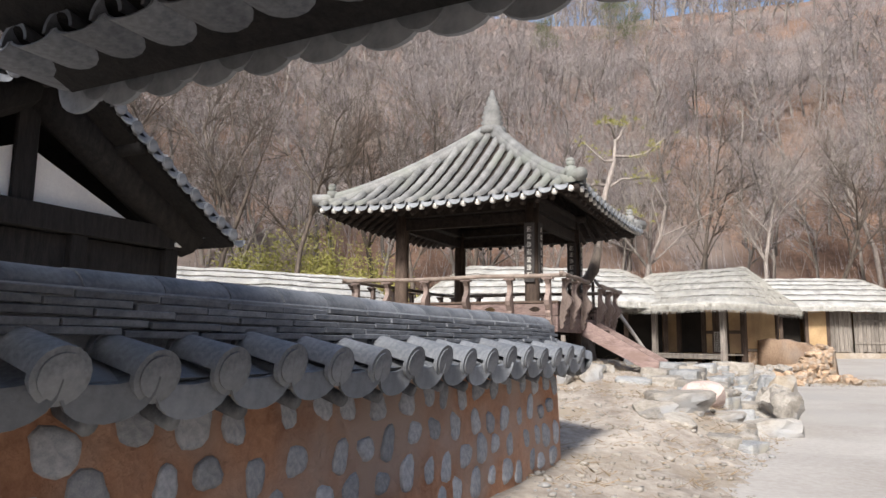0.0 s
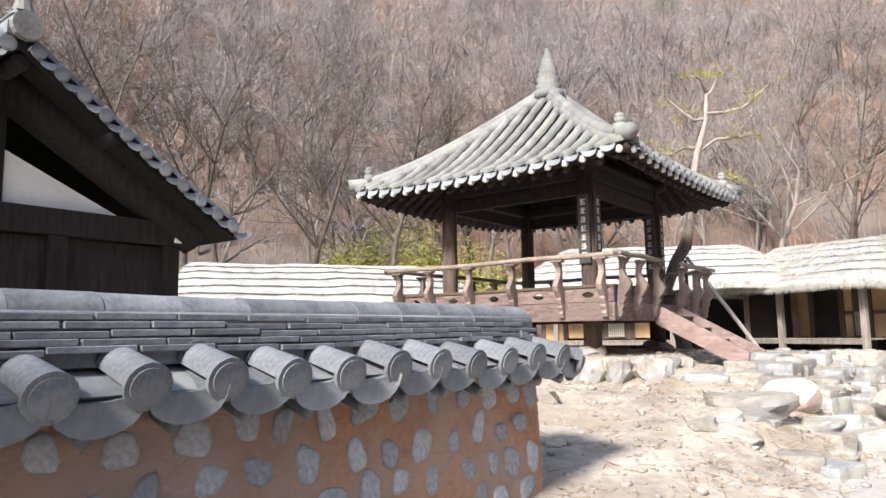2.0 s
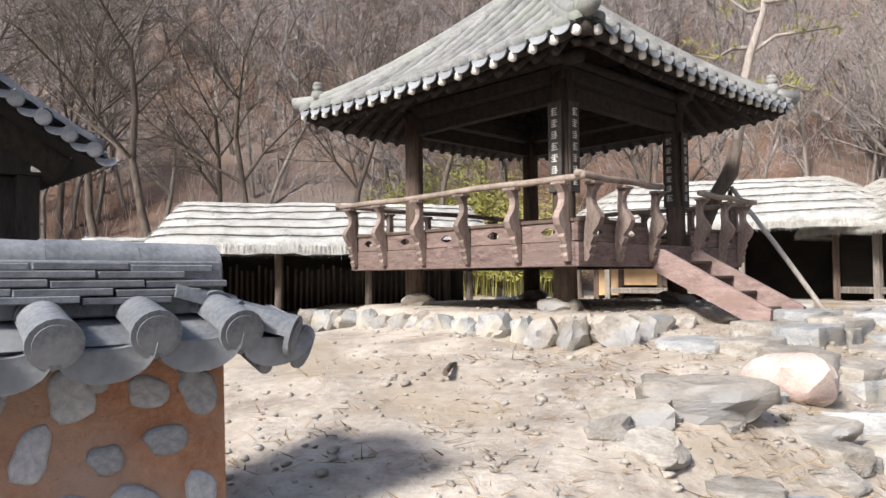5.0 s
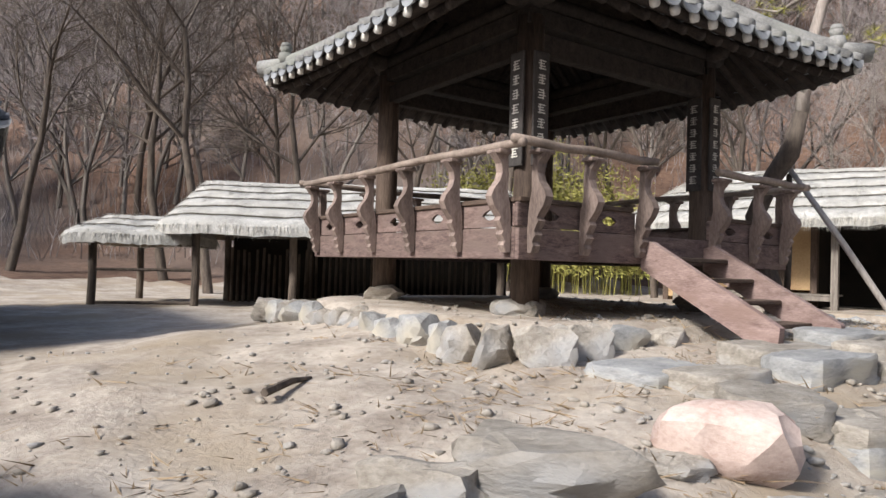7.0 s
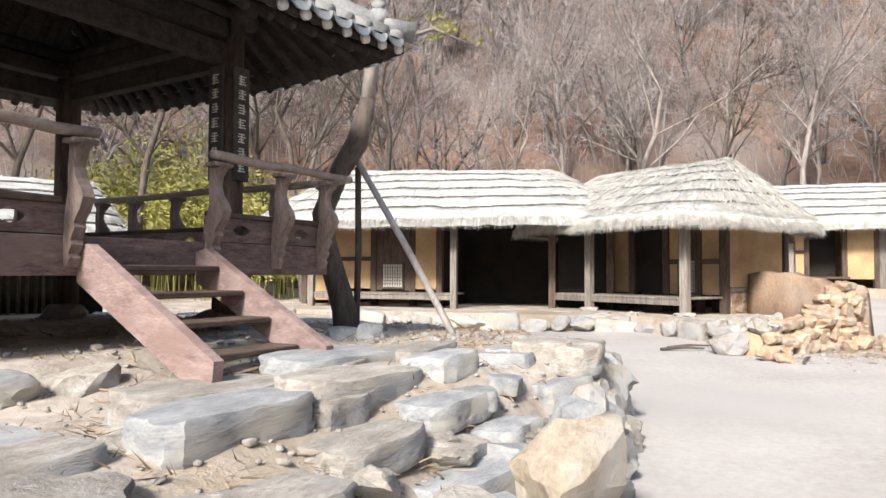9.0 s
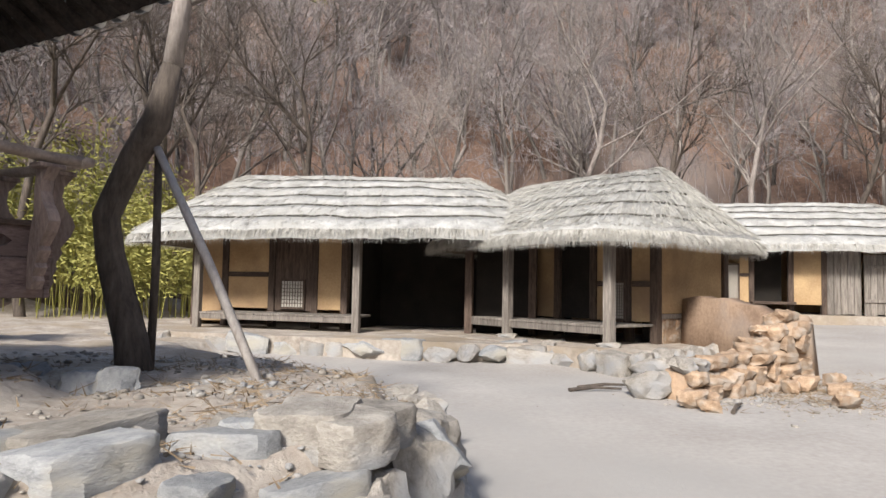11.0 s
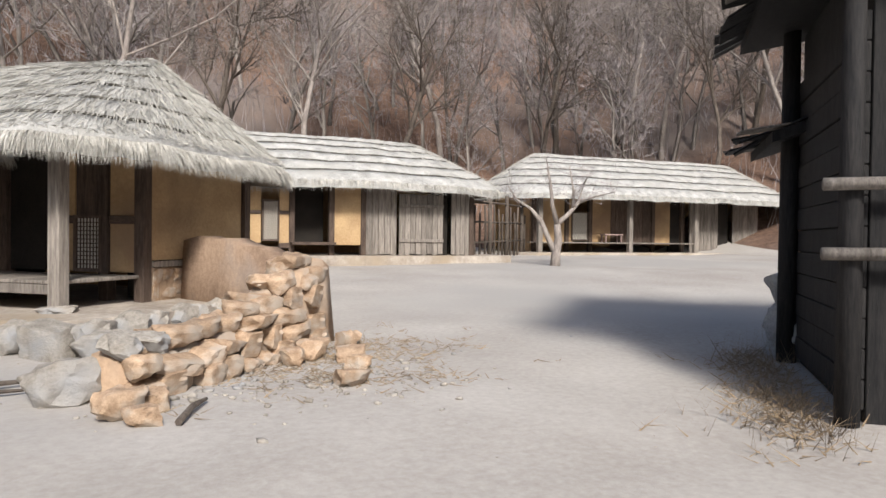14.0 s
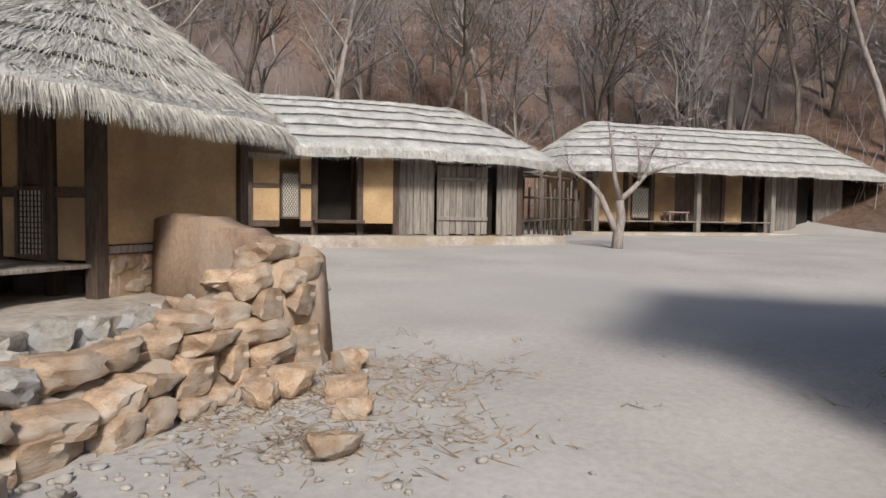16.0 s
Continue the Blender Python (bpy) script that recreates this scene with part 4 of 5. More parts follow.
lattice(h3, -2.88, -2.5, 0.0, 0.45, 1.5, 6, 9, True)
panel("clay_wall_panel", h3, -0.87, -0.08, 0.0, 0.3, 2.3, M_OCHRE)
bm = nb()
box(bm, -2.15, -0.35, 0.3, -0.9, 0.35, 0.38)
part("door_sill", bm, M_WOODH, h3, "dark plank door sill")
# sheet set back in the opening, coloured as its shade
panel("doorway_shade_sheet", h3, -2.0, -1.05, 0.6, 0.3, 2.2, M_INNER_SHADE, 0.05)
planks("barn_board", h3, 0.08, 1.05, 0.0, 0.0, 2.15, M_GREYW, 5, 3)
bd = new("barn_door")
bd.parent = h3
planks("door_board", bd, 1.1, 2.55, -0.06, 0.02, 1.85, M_GREYW, 8, 4)
for z in (0.4, 1.45):
    bm = nb()
    box(bm, 1.1, -0.1, z, 2.55, -0.065, z + 0.1)
    part("door_rail", bm, M_GREYW, bd)
planks("barn_board", h3, 1.1, 2.55, 0.0, 1.9, 2.2, M_GREYW, 5, 5)
panel("doorway_shade_sheet", h3, 2.62, 2.8, 0.2, 0, 2.0, M_INNER_SHADE, 0.05)
planks("barn_board", h3, 2.85, 3.48, 0.0, 0.0, 2.15, M_GREYW, 4, 6)
panel("end_wall", h3, 3.5, 3.6, 0.15, -0.1, 2.3, M_GREYW, 3)
panel("back_wall", h3, -5.5, 3.6, 3.2, -0.3, 2.4, M_OCHRE)
# far house
M4 = Matrix.Translation((27.8, 35.7, 0.9)) @ pose(0, 0, 0, 0, 0, -11)
h4 = thing("thatched_house", M4, "far farmhouse with long plank porch and thick bleached thatch", "house", "thatched farmhouses")
thatch(h4, -1.6, 14.6, -1.0, 5.2, 2.35, 4.3, 4, 1.0, 6, 9000, 0.05)
for x in (0.1, 4.6, 8.2):
    post(h4, x, 0.0, -0.1, 2.5, 0.1)
for x in (0.4, 2.0, 3.2, 6.6, 8.3, 10.2, 12.2):
    post(h4, x, 1.0, -0.1, 2.6, 0.09, M_WOOD)
for a, b, mm in ((0.5, 1.9, M_OCHRE), (2.1, 2.3, M_OCHRE), (3.3, 4.3, M_OCHRE), (6.7, 7.6, M_OCHRE), (12.3, 12.6, M_OCHRE)):
    panel("clay_wall_panel", h4, a, b, 1.0, 0.3, 2.6, mm)
lattice(h4, 2.3, 3.05, 1.0, 0.55, 1.7, 6, 9, True)
planks("wall_board", h4, 4.3, 6.55, 1.0, 0.3, 2.5, M_WOOD, 9, 7)
# doorway openings closed by sheets painted as inner shade
panel("doorway_shade_sheet", h4, 7.6, 8.2, 1.05, 0.0, 2.5, M_INNER_SHADE)
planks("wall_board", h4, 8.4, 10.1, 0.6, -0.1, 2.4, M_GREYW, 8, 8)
panel("doorway_shade_sheet", h4, 10.2, 10.9, 0.8, 0.0, 2.4, M_INNER_SHADE)
planks("wall_board", h4, 11.0, 12.6, 0.6, -0.1, 2.4, M_GREYW, 7, 9)
porch_planks(h4, 28, 0.05, 0.29, -0.05, 0.98, 0.38)
panel("back_wall", h4, 0.2, 12.6, 4.2, -0.3, 2.7, M_OCHRE)
panel("end_wall", h4, 12.5, 12.6, 1.2, -0.3, 2.7, M_OCHRE, 3)
panel("end_wall", h4, 0.3, 0.4, 1.2, -0.3, 2.7, M_OCHRE, 3)
# low table on the far porch
tb = thing("low_table", M4 @ pose(3.6, 0.4, 0.44), "small dark low wooden table on the far porch", "table")
bm = nb()
box(bm, 0, 0, 0.3, 0.95, 0.4, 0.36)
part("tabletop", bm, M_RED, tb)
for x in (0.05, 0.85):
    for y in (0.03, 0.32):
        bm = nb()
        box(bm, x, y, 0, x + 0.06, y + 0.06, 0.3)
        part("leg", bm, M_RED, tb)

podium("house_platform", Matrix.Translation((4.75, 26.9, 0)) @ pose(0, 0, 0, 0, 0, -14), -5.6, 4.6, -1.6, 4, 0.43, 0.8, 3, "raised earth platform edged with grey stones")
podium("house_platform", M2, -6, 1.2, -0.9, 4.4, -0.03, 0.75, 4, "raised earth platform edged with pale stones under the porch")
podium("house_platform", M3, -6, 5, -0.7, 3.6, 0.0, 0.7, 6, "low earth platform along the barn front", False)
podium("house_platform", M4, -1, 13.4, -0.8, 4.6, 0.0, 0.7, 7, "low earth platform along the far house", False)

# thatched shed behind the pavilion
M5 = Matrix.Translation((-8.4, 17.4, -0.02)) @ pose(0, 0, 0, 0, 0, 32)
sh = thing("thatched_shed", M5, "open pole shed with a bright thatched roof", "shed")
thatch(sh, -0.6, 8.5, -0.7, 3.4, 2.0, 3.2, 6, 0.45, 6, 3000, 0.0)
thatch(sh, -2.6, 0.3, -0.4, 2.6, 1.75, 2.25, 7, 0.5, 3, 1500, 0.1)
for x in (-1.9, 0.4, 2.6, 4.8, 7.4):
    for y in (0, 2.8):
        post(sh, x, y, -0.3, 2.1 if x > 0 else 1.85, 0.09, M_BARKD, True)
rs = random.Random(11)
for k in range(44):
    bm = nb()
    x = 0.6 + k * 0.16
    tube(bm, [(x, 2.5 + rs.uniform(-0.03, 0.03), -0.2), (x + rs.uniform(-0.04, 0.04), 2.5, 1.55 + rs.uniform(-0.1, 0.1))], [0.045, 0.035], 6)
    part("fence_pole", bm, M_BARKD, sh)
for z in (0.25, 1.0):
    bm = nb()
    tube(bm, [(-1.9, 0, z), (0.4, 0, z + 0.03)], [0.04, 0.04], 6)
    part("cross_pole", bm, M_BARKD, sh)
# screen painted near-black for the shade at the shed's back
panel("back_screen", sh, 0.5, 8, 3.0, -0.3, 1.9, M_INNER_SHADE)


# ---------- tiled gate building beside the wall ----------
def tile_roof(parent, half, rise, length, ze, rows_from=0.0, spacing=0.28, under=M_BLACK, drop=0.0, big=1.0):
    """A gabled tile roof: ridge along -x from x = 0, eaves at y = +half and -half."""
    bm = nb()
    pr = []
    for j in range(13):
        y = -half + 2 * half * j / 12
        pr.append((y, ze + rise * (1 - abs(y) / half) ** 1.12))
    a = [bm.verts.new((0, y, z)) for y, z in pr] + [bm.verts.new((0, y, z - 0.14)) for y, z in pr[::-1]]
    b = [bm.verts.new((-length, v.co.y, v.co.z)) for v in a]
    for i in range(len(a)):
        bm.faces.new((a[i], a[(i + 1) % len(a)], b[(i + 1) % len(a)], b[i]))
    for i in range(12):
        for q in (a, b):
            bm.faces.new((q[i], q[i + 1], q[24 - i], q[25 - i]))
    # slab in near-black, so the underside carries painted eave shade
    rf = part("tile_roof", bm, under, parent, "gabled grey tile roof with boards beneath painted dark as eave shade")
    for k in range(int(length / spacing)):
        x = -0.3 - k * spacing
        for s in (-1, 1):
            pts = [(x, s * half * t * 1.02, ze + rise * max(0, 1 - t) ** 1.12 + 0.03) for t in np.linspace(0.02, 1.0, 17)]
            part("cover_tile", arc_row(pts, 0.085, 1), M_TILE, rf, smooth=True)
            place("end_tile", ME_END, rf, Matrix.Translation((x, s * (half * 1.02 + 0.03), ze + 0.02 - drop)) @ pose(0, 0, 0, 0, 0, 180 if s > 0 else 0) @ Matrix.Diagonal((big, 1, big, 1)))
            place("lip_tile", ME_LIP, rf, Matrix.Translation((x - spacing / 2, s * (half * 1.02 + 0.02), ze + 0.02 - drop)) @ pose(0, 0, 0, 0, 0, 180 if s > 0 else 0) @ Matrix.Diagonal((big, 1, big, 1)))
    # the gable's verge: short tiles across the edge, and the ridge
    for s in (-1, 1):
        for k in range(int(half / 0.27)):
            t = (k + 0.6) * 0.27 / half
            y, z = s * half * t, ze + rise * max(0, 1 - t) ** 1.12
            place("verge_tile", ME_END, rf, Matrix.Translation((0.1, y, z - 0.02)) @ pose(0, 0, 0, 0, 0, 90))
            place("verge_lip", ME_LIP, rf, Matrix.Translation((0.08, y + 0.135 * s, z - 0.08)) @ pose(0, 0, 0, 0, 0, 90))
        pts = [(-0.12, s * half * t, ze + rise * max(0, 1 - t) ** 1.12 + 0.1) for t in np.linspace(0.0, 1.0, 21)]
        part("verge_ridge", arc_row(pts, 0.1, 1), M_TILE, rf, smooth=True)
    bm = nb()
    for w, z0, z1 in ((0.17, 0.0, 0.16), (0.13, 0.16, 0.22), (0.15, 0.22, 0.25)):
        box(bm, -length, -w, ze + rise + z0, 0.05, w, ze + rise + z1)
    part("ridge", bm, M_TILE, rf, "stacked flat ridge tiles")
    part("ridge_cover", arc_row([(x, 0, ze + rise + 0.25) for x in np.linspace(-length, 0.08, 22)], 0.11, 1), M_TILE_OLD, rf, smooth=True)
    bm = nb()
    bmesh.ops.create_cone(bm, segments=16, radius1=0.17, radius2=0.17, depth=0.1, cap_ends=True, matrix=pose(0.16, 0, ze + rise + 0.1, 0, 90))
    tube(bm, [(0.02, 0, ze + rise + 0.3), (0.02, 0, ze + rise + 0.42), (0.02, 0, ze + rise + 0.5)], [0.12, 0.09, 0.1], 10)
    part("ridge_end_ornament", bm, M_TILE_OLD, rf, "round ridge-end tile")
    return rf


PK = (-4.68, 8.09)
M6 = Matrix.Translation((PK[0], PK[1], -0.1)) @ pose(0, 0, 0, 0, 0, -26.6)
gb = thing("tiled_gatehouse", M6, "dark timber hall with grey tiled gable roof and white plastered gable", "house")
tile_roof(gb, 3.0, 1.93, 8.0, 2.85)
panel("gable_plaster", gb, -8.0, -7.9, -2.4, 0, 2.9, M_WOOD, 4.8)
bm = nb()
v = [bm.verts.new(p) for p in ((-0.75, -1.75, 2.9), (-0.75, 1.75, 2.9), (-0.75, 0, 3.7))]
w_ = [bm.verts.new((p.co.x - 0.1, p.co.y, p.co.z)) for p in v]
bm.faces.new(v), bm.faces.new(w_[::-1])
for i in range(3):
    bm.faces.new((v[i], v[(i + 1) % 3], w_[(i + 1) % 3], w_[i]))
part("gable_plaster", bm, M_WHITE, gb, "white plastered gable")
for s in (-1, 1):
    bm = nb()
    tube(bm, [(-0.7, s * 2.75, 2.78), (-0.7, s * 1.2, 3.74), (-0.7, 0, 4.48)], [0.3, 0.3, 0.3], 8)
    part("barge_board", bm, M_BLACK, gb, smooth=True)
for y, w in ((0, 0.14), ):
    bm = nb()
    box(bm, -0.74, y - w, 2.9, -0.66, y + w, 4.3)
    part("king_post", bm, M_BLACK, gb)
bm = nb()
box(bm, -0.76, -2.6, 2.62, -0.6, 2.6, 2.95)
part("tie_beam", bm, M_BLACK, gb)
for y in (-2.35, -0.8, 0.8, 2.35):
    bm = nb()
    box(bm, -0.83, y - 0.12, -0.3, -0.63, y + 0.12, 2.62)
    part("post", bm, M_BLACK, gb)
bm = nb()
box(bm, -0.82, -2.3, -0.3, -0.74, 2.3, 2.6)
part("dark_board_wall", bm, M_BLACK, gb)
bm = nb()
for y in (-2.25, 2.25):
    box(bm, -8, y - 0.06, -0.3, -0.8, y + 0.06, 2.8)
part("side_wall", bm, M_WOOD, gb)
for y in (-2.35, 2.35, -1.15, 1.15, 0):
    bm = nb()
    zz = 2.98 + 1.5 * (1 - abs(y) / 2.8)
    tube(bm, [(-1.4, y, zz), (0.02, y, zz)], [0.11, 0.1], 10)
    part("purlin_end", bm, M_BLACK, gb, smooth=True)
bm = nb()
box(bm, -0.66, 2.36, 2.66, -0.57, 2.5, 2.86)
part("white_beam_end", bm, M_WHITE, gb)

# near gate whose eave hangs over the start of the walk
M7 = Matrix.Translation((NEAR_X, NEAR_Y, -0.3)) @ pose(0, 0, 0, 0, 0, NEAR_R)
ng = thing("tiled_gate", M7, "dark tiled gate roof at the start of the path", "gate")
tile_roof(ng, 1.05, 0.56, 3.5, NEAR_Z, spacing=0.24, drop=0.09)
for x in (-0.15, -3.0):
    bm = nb()
    box(bm, x - 0.1, -0.1, -0.1, x + 0.1, 0.1, NEAR_Z + 0.42)
    part("post", bm, M_BLACK, ng)

# ---------- dark plank barn at the yard's edge ----------
M8 = Matrix.Translation((14.8, 17.07, -0.05)) @ pose(0, 0, 0, 0, 0, 39)
db = thing("plank_barn", M8, "tall soot-black plank barn with ragged bark-shingled eaves", "barn")
for x, y, r in ((0, 0, 0.085), (2.75, 0.0, 0.1), (0, -4, 0.1)):
    bm = nb()
    tube(bm, [(x, y, -0.1), (x + 0.02, y, 2.2), (x, y, 4.6)], [r * 1.1, r, r * 0.9], 9)
    part("post", bm, M_BLACK, db, smooth=True)
for z in (1.42, 1.95):
    bm = nb()
    tube(bm, [(-0.12, 0.22, z), (-0.1, -1.5, z + 0.02), (-0.1, -4.2, z)], [0.05, 0.045, 0.05], 8)
    part("rail", bm, M_GREYW if z < 2.5 else M_BLACK, db, smooth=True)
for k in range(13):
    bm = nb()
    box(bm, 0.1, -0.14, 0.2 + k * 0.24, 2.9, -0.08 - 0.012 * (k % 2), 0.2 + k * 0.24 + 0.233)
    part("wall_board", bm, M_BLACK, db)
bm = nb()
box(bm, 0.1, -6, 0.0, 2.9, -0.15, 3.9)
part("barn_core", bm, M_BLACK, db)
for k in range(3):
    place("corner_stone", ROCKS_B[k], db, pose(3.0, -0.1, 0.15 + 0.42 * k, 0, 0, 30 * k) @ Matrix.Diagonal((0.7 - 0.06 * k, 0.6, 0.5, 1)))
rs = random.Random(21)
for tier, (ze, x0, x1, out, rise) in enumerate(((3.95, -0.6, 3.3, 0.5, 0.3), (2.72, 2.3, 4.3, 0.25, 0.6))):
    bm = nb()
    vs_ = [bm.verts.new(p) for p in ((x0, out, ze), (x1, out, ze), (x1, -3.2, ze + rise * 1.9), (x0, -3.2, ze + rise * 1.9))]
    lo = [bm.verts.new((p.co.x, p.co.y, p.co.z - 0.12)) for p in vs_]
    bm.faces.new(vs_), bm.faces.new(lo[::-1])
    for i in range(4):
        bm.faces.new((vs_[i], vs_[(i + 1) % 4], lo[(i + 1) % 4], lo[i]))
    part("roof_deck", bm, M_BLACK, db)
    for row in range(4):
        for k in range(int((x1 - x0) / 0.3) + 1):
            bm = nb()
            w = rs.uniform(0.2, 0.36)
            box(bm, -w / 2, -0.5, -0.012, w / 2, 0.35, 0.012, bevel=0.004)
            sh_ = part("bark_shingle", bm, M_BLACK if rs.random() < 0.8 else M_GREYW, db)
            yy = out - row * 0.5
            sh_.matrix_basis = pose(x0 + 0.1 + k * 0.3, yy, ze + rise * 1.9 * (out - yy) / (out + 3.2) + 0.05 + 0.02 * row, -rs.uniform(8, 34), rs.uniform(-6, 6), rs.uniform(-12, 12))

# ---------- pole fence between the barn and the far house ----------
fn = thing("pole_fence", Matrix(), "rough dark pole fence closing the gap beside the barn", "fence")
fa, fb = Vector((22.2, 32.6, 0)), Vector((27.7, 36.4, 0))
for k in range(14):
    p = fa.lerp(fb, k / 13)
    g = gz(p.x, p.y)
    bm = nb()
    rr = 0.09 if k % 4 == 0 else 0.045
    tube(bm, [(p.x, p.y, g - 0.1), (p.x + rs.uniform(-0.06, 0.06), p.y, g + 1.0), (p.x, p.y, g + (2.3 if k % 4 == 0 else rs.uniform(1.6, 2.1)))], [rr, rr * 0.9, rr * 0.8], 7)
    part("pole", bm, M_BARKD, fn, smooth=True)
for z in (0.6, 1.3, 2.0):
    bm = nb()
    tube(bm, [fa + Vector((0, 0, gz(fa.x, fa.y) + z)), fb + Vector((0, 0, gz(fb.x, fb.y) + z))], [0.04, 0.035], 6)
    part("rail", bm, M_BARKD, fn, smooth=True)


# ---------- stones, rubble and bank ----------
def stone(name, me, x, y, sx, sy, sz, rz, label, group, sink=0.3, z=None, tilt=0):
    ob = new(name, me)
    zz = gz(x, y) if z is None else z
    ob.matrix_basis = pose(x, y, zz + sz * (0.45 - sink), tilt, tilt * 0.5, rz) @ Matrix.Diagonal((sx, sy, sz, 1))
    return tagged(ob, label, "rock", group)


rs = random.Random(31)
stone("boulder", ROCK_P, 4.0, 10.75, 0.74, 0.6, 0.5, 10, "rounded pinkish boulder on the stony bank", "bank boulders", 0.32)
BIG = [(3.3, 9.75, 1.1, 0.7, 0.42), (4.7, 10.3, 1.15, 0.8, 0.5), (5.2, 11.2, 0.8, 0.7, 0.6), (4.85, 11.0, 0.7, 0.5, 0.35), (2.9, 9.4, 0.7, 0.4, 0.3), (5.7, 11.9, 0.8, 0.6, 0.5)]
for i, (x, y, a, b, c) in enumerate(BIG):
    stone("boulder", ROCKS[i % 6], x, y, a, b, c, rs.uniform(0, 90), "pale weathered boulder bedded in the bank", "bank boulders", 0.42)
stone("boulder", ROCKS_TALL, 6.2, 12.75, 0.62, 0.52, 0.92, 50, "tall pale boulder at the bank's corner", "bank boulders", 0.25, 0.1)
STEPS = ((3.7, -0.62, 1.15, 0.5, 0.26), (3.72, 0.5, 1.15, 0.5, 0.24), (3.95, 1.3, 0.8, 0.45, 0.22), (4.2, -0.95, 1.05, 0.5, 0.25), (4.2, 0.15, 1.2, 0.45, 0.26), (4.35, 1.05, 0.6, 0.4, 0.2), (4.65, -0.3, 0.9, 0.45, 0.2), (4.62, 0.6, 0.75, 0.4, 0.2), (4.75, -1.35, 1.1, 0.55, 0.22), (5.05, 0.3, 1.2, 0.5, 0.25), (5.15, -0.75, 0.9, 0.5, 0.25), (3.5, -1.95, 1.0, 0.6, 0.16), (4.0, -1.9, 0.7, 0.5, 0.2), (5.45, -0.1, 0.8, 0.4, 0.2))
for i, (w, v, l, d, h) in enumerate(STEPS):
    x, y = PC[0] - w * PU[0] + v * PV[0], PC[1] - w * PU[1] + v * PV[1]
    stone("stone_step", SLABS[i % 6], x, y, l, d, h, 63 + rs.uniform(-7, 7), "blue-grey stone slab laid as a rough step", "rough stone steps", 0.46, None, rs.uniform(-4, 4))
for k in range(60):
    y = rs.uniform(8.6, 15.5)
    x = float(np.interp(y, EDGE_Y, EDGE_X)) - abs(rs.gauss(0.25, 0.8)) - 0.1
    sz = rs.uniform(0.18, 0.5)
    stone("bank_stone", rs.choice(SLABS + ROCKS), x, y, sz * 1.35, sz, sz * 0.55, rs.uniform(0, 180), "pale flat stone bedded in the earth bank", "bedded bank stones", 0.5, None, rs.uniform(-9, 9))
for k in range(34):
    y = 10.6 + k * 0.29
    x = float(np.interp(y, EDGE_Y, EDGE_X)) + rs.uniform(-0.1, 0.12)
    if (x - 6.2) ** 2 + (y - 12.75) ** 2 < 0.4:
        continue
    hgt = rs.uniform(0.35, 0.62) * (0.8 if y > 18 else 1)
    stone("edge_rock", rs.choice(ROCKS + ROCKS_B), x, y, rs.uniform(0.4, 0.7), rs.uniform(0.38, 0.6), hgt, rs.uniform(0, 180), "rough stone in the bank's dry-laid edge", "bank edge stones", 0.15, float(yard_z(x, y)) + rs.uniform(0.05, 0.28), rs.uniform(-12, 12))
for k in range(26):
    y = 11.0 + k * 0.34
    x = float(np.interp(y, EDGE_Y, EDGE_X)) + rs.uniform(0.02, 0.2)
    stone("edge_rock", rs.choice(ROCKS + ROCKS_B), x, y, rs.uniform(0.3, 0.5), rs.uniform(0.3, 0.5), rs.uniform(0.25, 0.4), rs.uniform(0, 180), "rough stone in the bank's dry-laid edge", "bank edge stones", 0.2)
# ring of stones round the pavilion's platform
for side, (a, b) in enumerate(((-2.6, 2.6), (-2.6, -0.9), (-2.6, 2.6), (-2.6, 2.6))):
    rot = pose(0, 0, 0, 0, 0, 90 * side)
    x = a
    while x < b:
        wd = rs.uniform(0.28, 0.55)
        p = Matrix.Translation((PC[0], PC[1], 0)) @ pose(0, 0, 0, 0, 0, -26.6) @ rot @ Vector((x + wd / 2, -2.66 + rs.uniform(-0.08, 0.05), 0))
        stone("platform_stone", rs.choice(ROCKS + ROCKS_B), p.x, p.y, wd * 1.15, 0.42, rs.uniform(0.34, 0.46), -26.6 + 90 * side + rs.uniform(-12, 12), "rounded stone edging the pavilion's earth platform", "platform edging stones", 0.36, 0.56)
        x += wd
# scattered small stones and twigs on the bank, joined
vs, fs = [], []
proto = [(np.array([v.co for v in m.vertices]), np.array([p.vertices[:] for p in m.polygons])) for m in (rock_mesh("pebble", 90 + i, M_ROCK, 0.4, 1) for i in range(4))]
for k in range(3600):
    if k < 2900:
        y = rs.uniform(5, 20)
        x = float(np.interp(y, EDGE_Y, EDGE_X)) - abs(rs.gauss(0, 3.2)) + 0.2
    elif k < 3300:
        x, y = rs.gauss(11.8, 1.0), rs.gauss(20.9, 0.7)
    else:
        x, y = rs.uniform(-2, 26), rs.uniform(5, 32)
    s = min(0.015 + abs(rs.gauss(0, 0.032)), 0.16) * (0.4 if k >= 3300 else 1)
    P, F = proto[k % 4]
    a = rs.uniform(0, 6.28)
    q = P * np.array([s * 1.3, s, s * 0.7])
    q = np.stack([q[:, 0] * math.cos(a) - q[:, 1] * math.sin(a) + x, q[:, 0] * math.sin(a) + q[:, 1] * math.cos(a) + y, q[:, 2] + gz(x, y) + s * 0.12], 1)
    fs.append(F + len(vs) * len(P))
    vs.append(q)
tagged(raw("scattered_stones", np.concatenate(vs), np.concatenate(fs), M_ROCK, None, False), "small loose stones strewn on the bank and yard", "stones", kind="stuff")
# low rubble wall in front of the farmhouse
rw = thing("rubble_wall", Matrix(), "broken ochre rubble wall, low at one end and clay-rendered at the other", "wall", kind="structure")
A, B = Vector((10.05, 20.75, 0)), Vector((12.75, 22.75, 0))
D = (B - A).normalized()
NN = Vector((D.y, -D.x, 0))


def rubble_top(t):
    return 0.4 + 0.66 * float(step(0.35, 0.95, t))


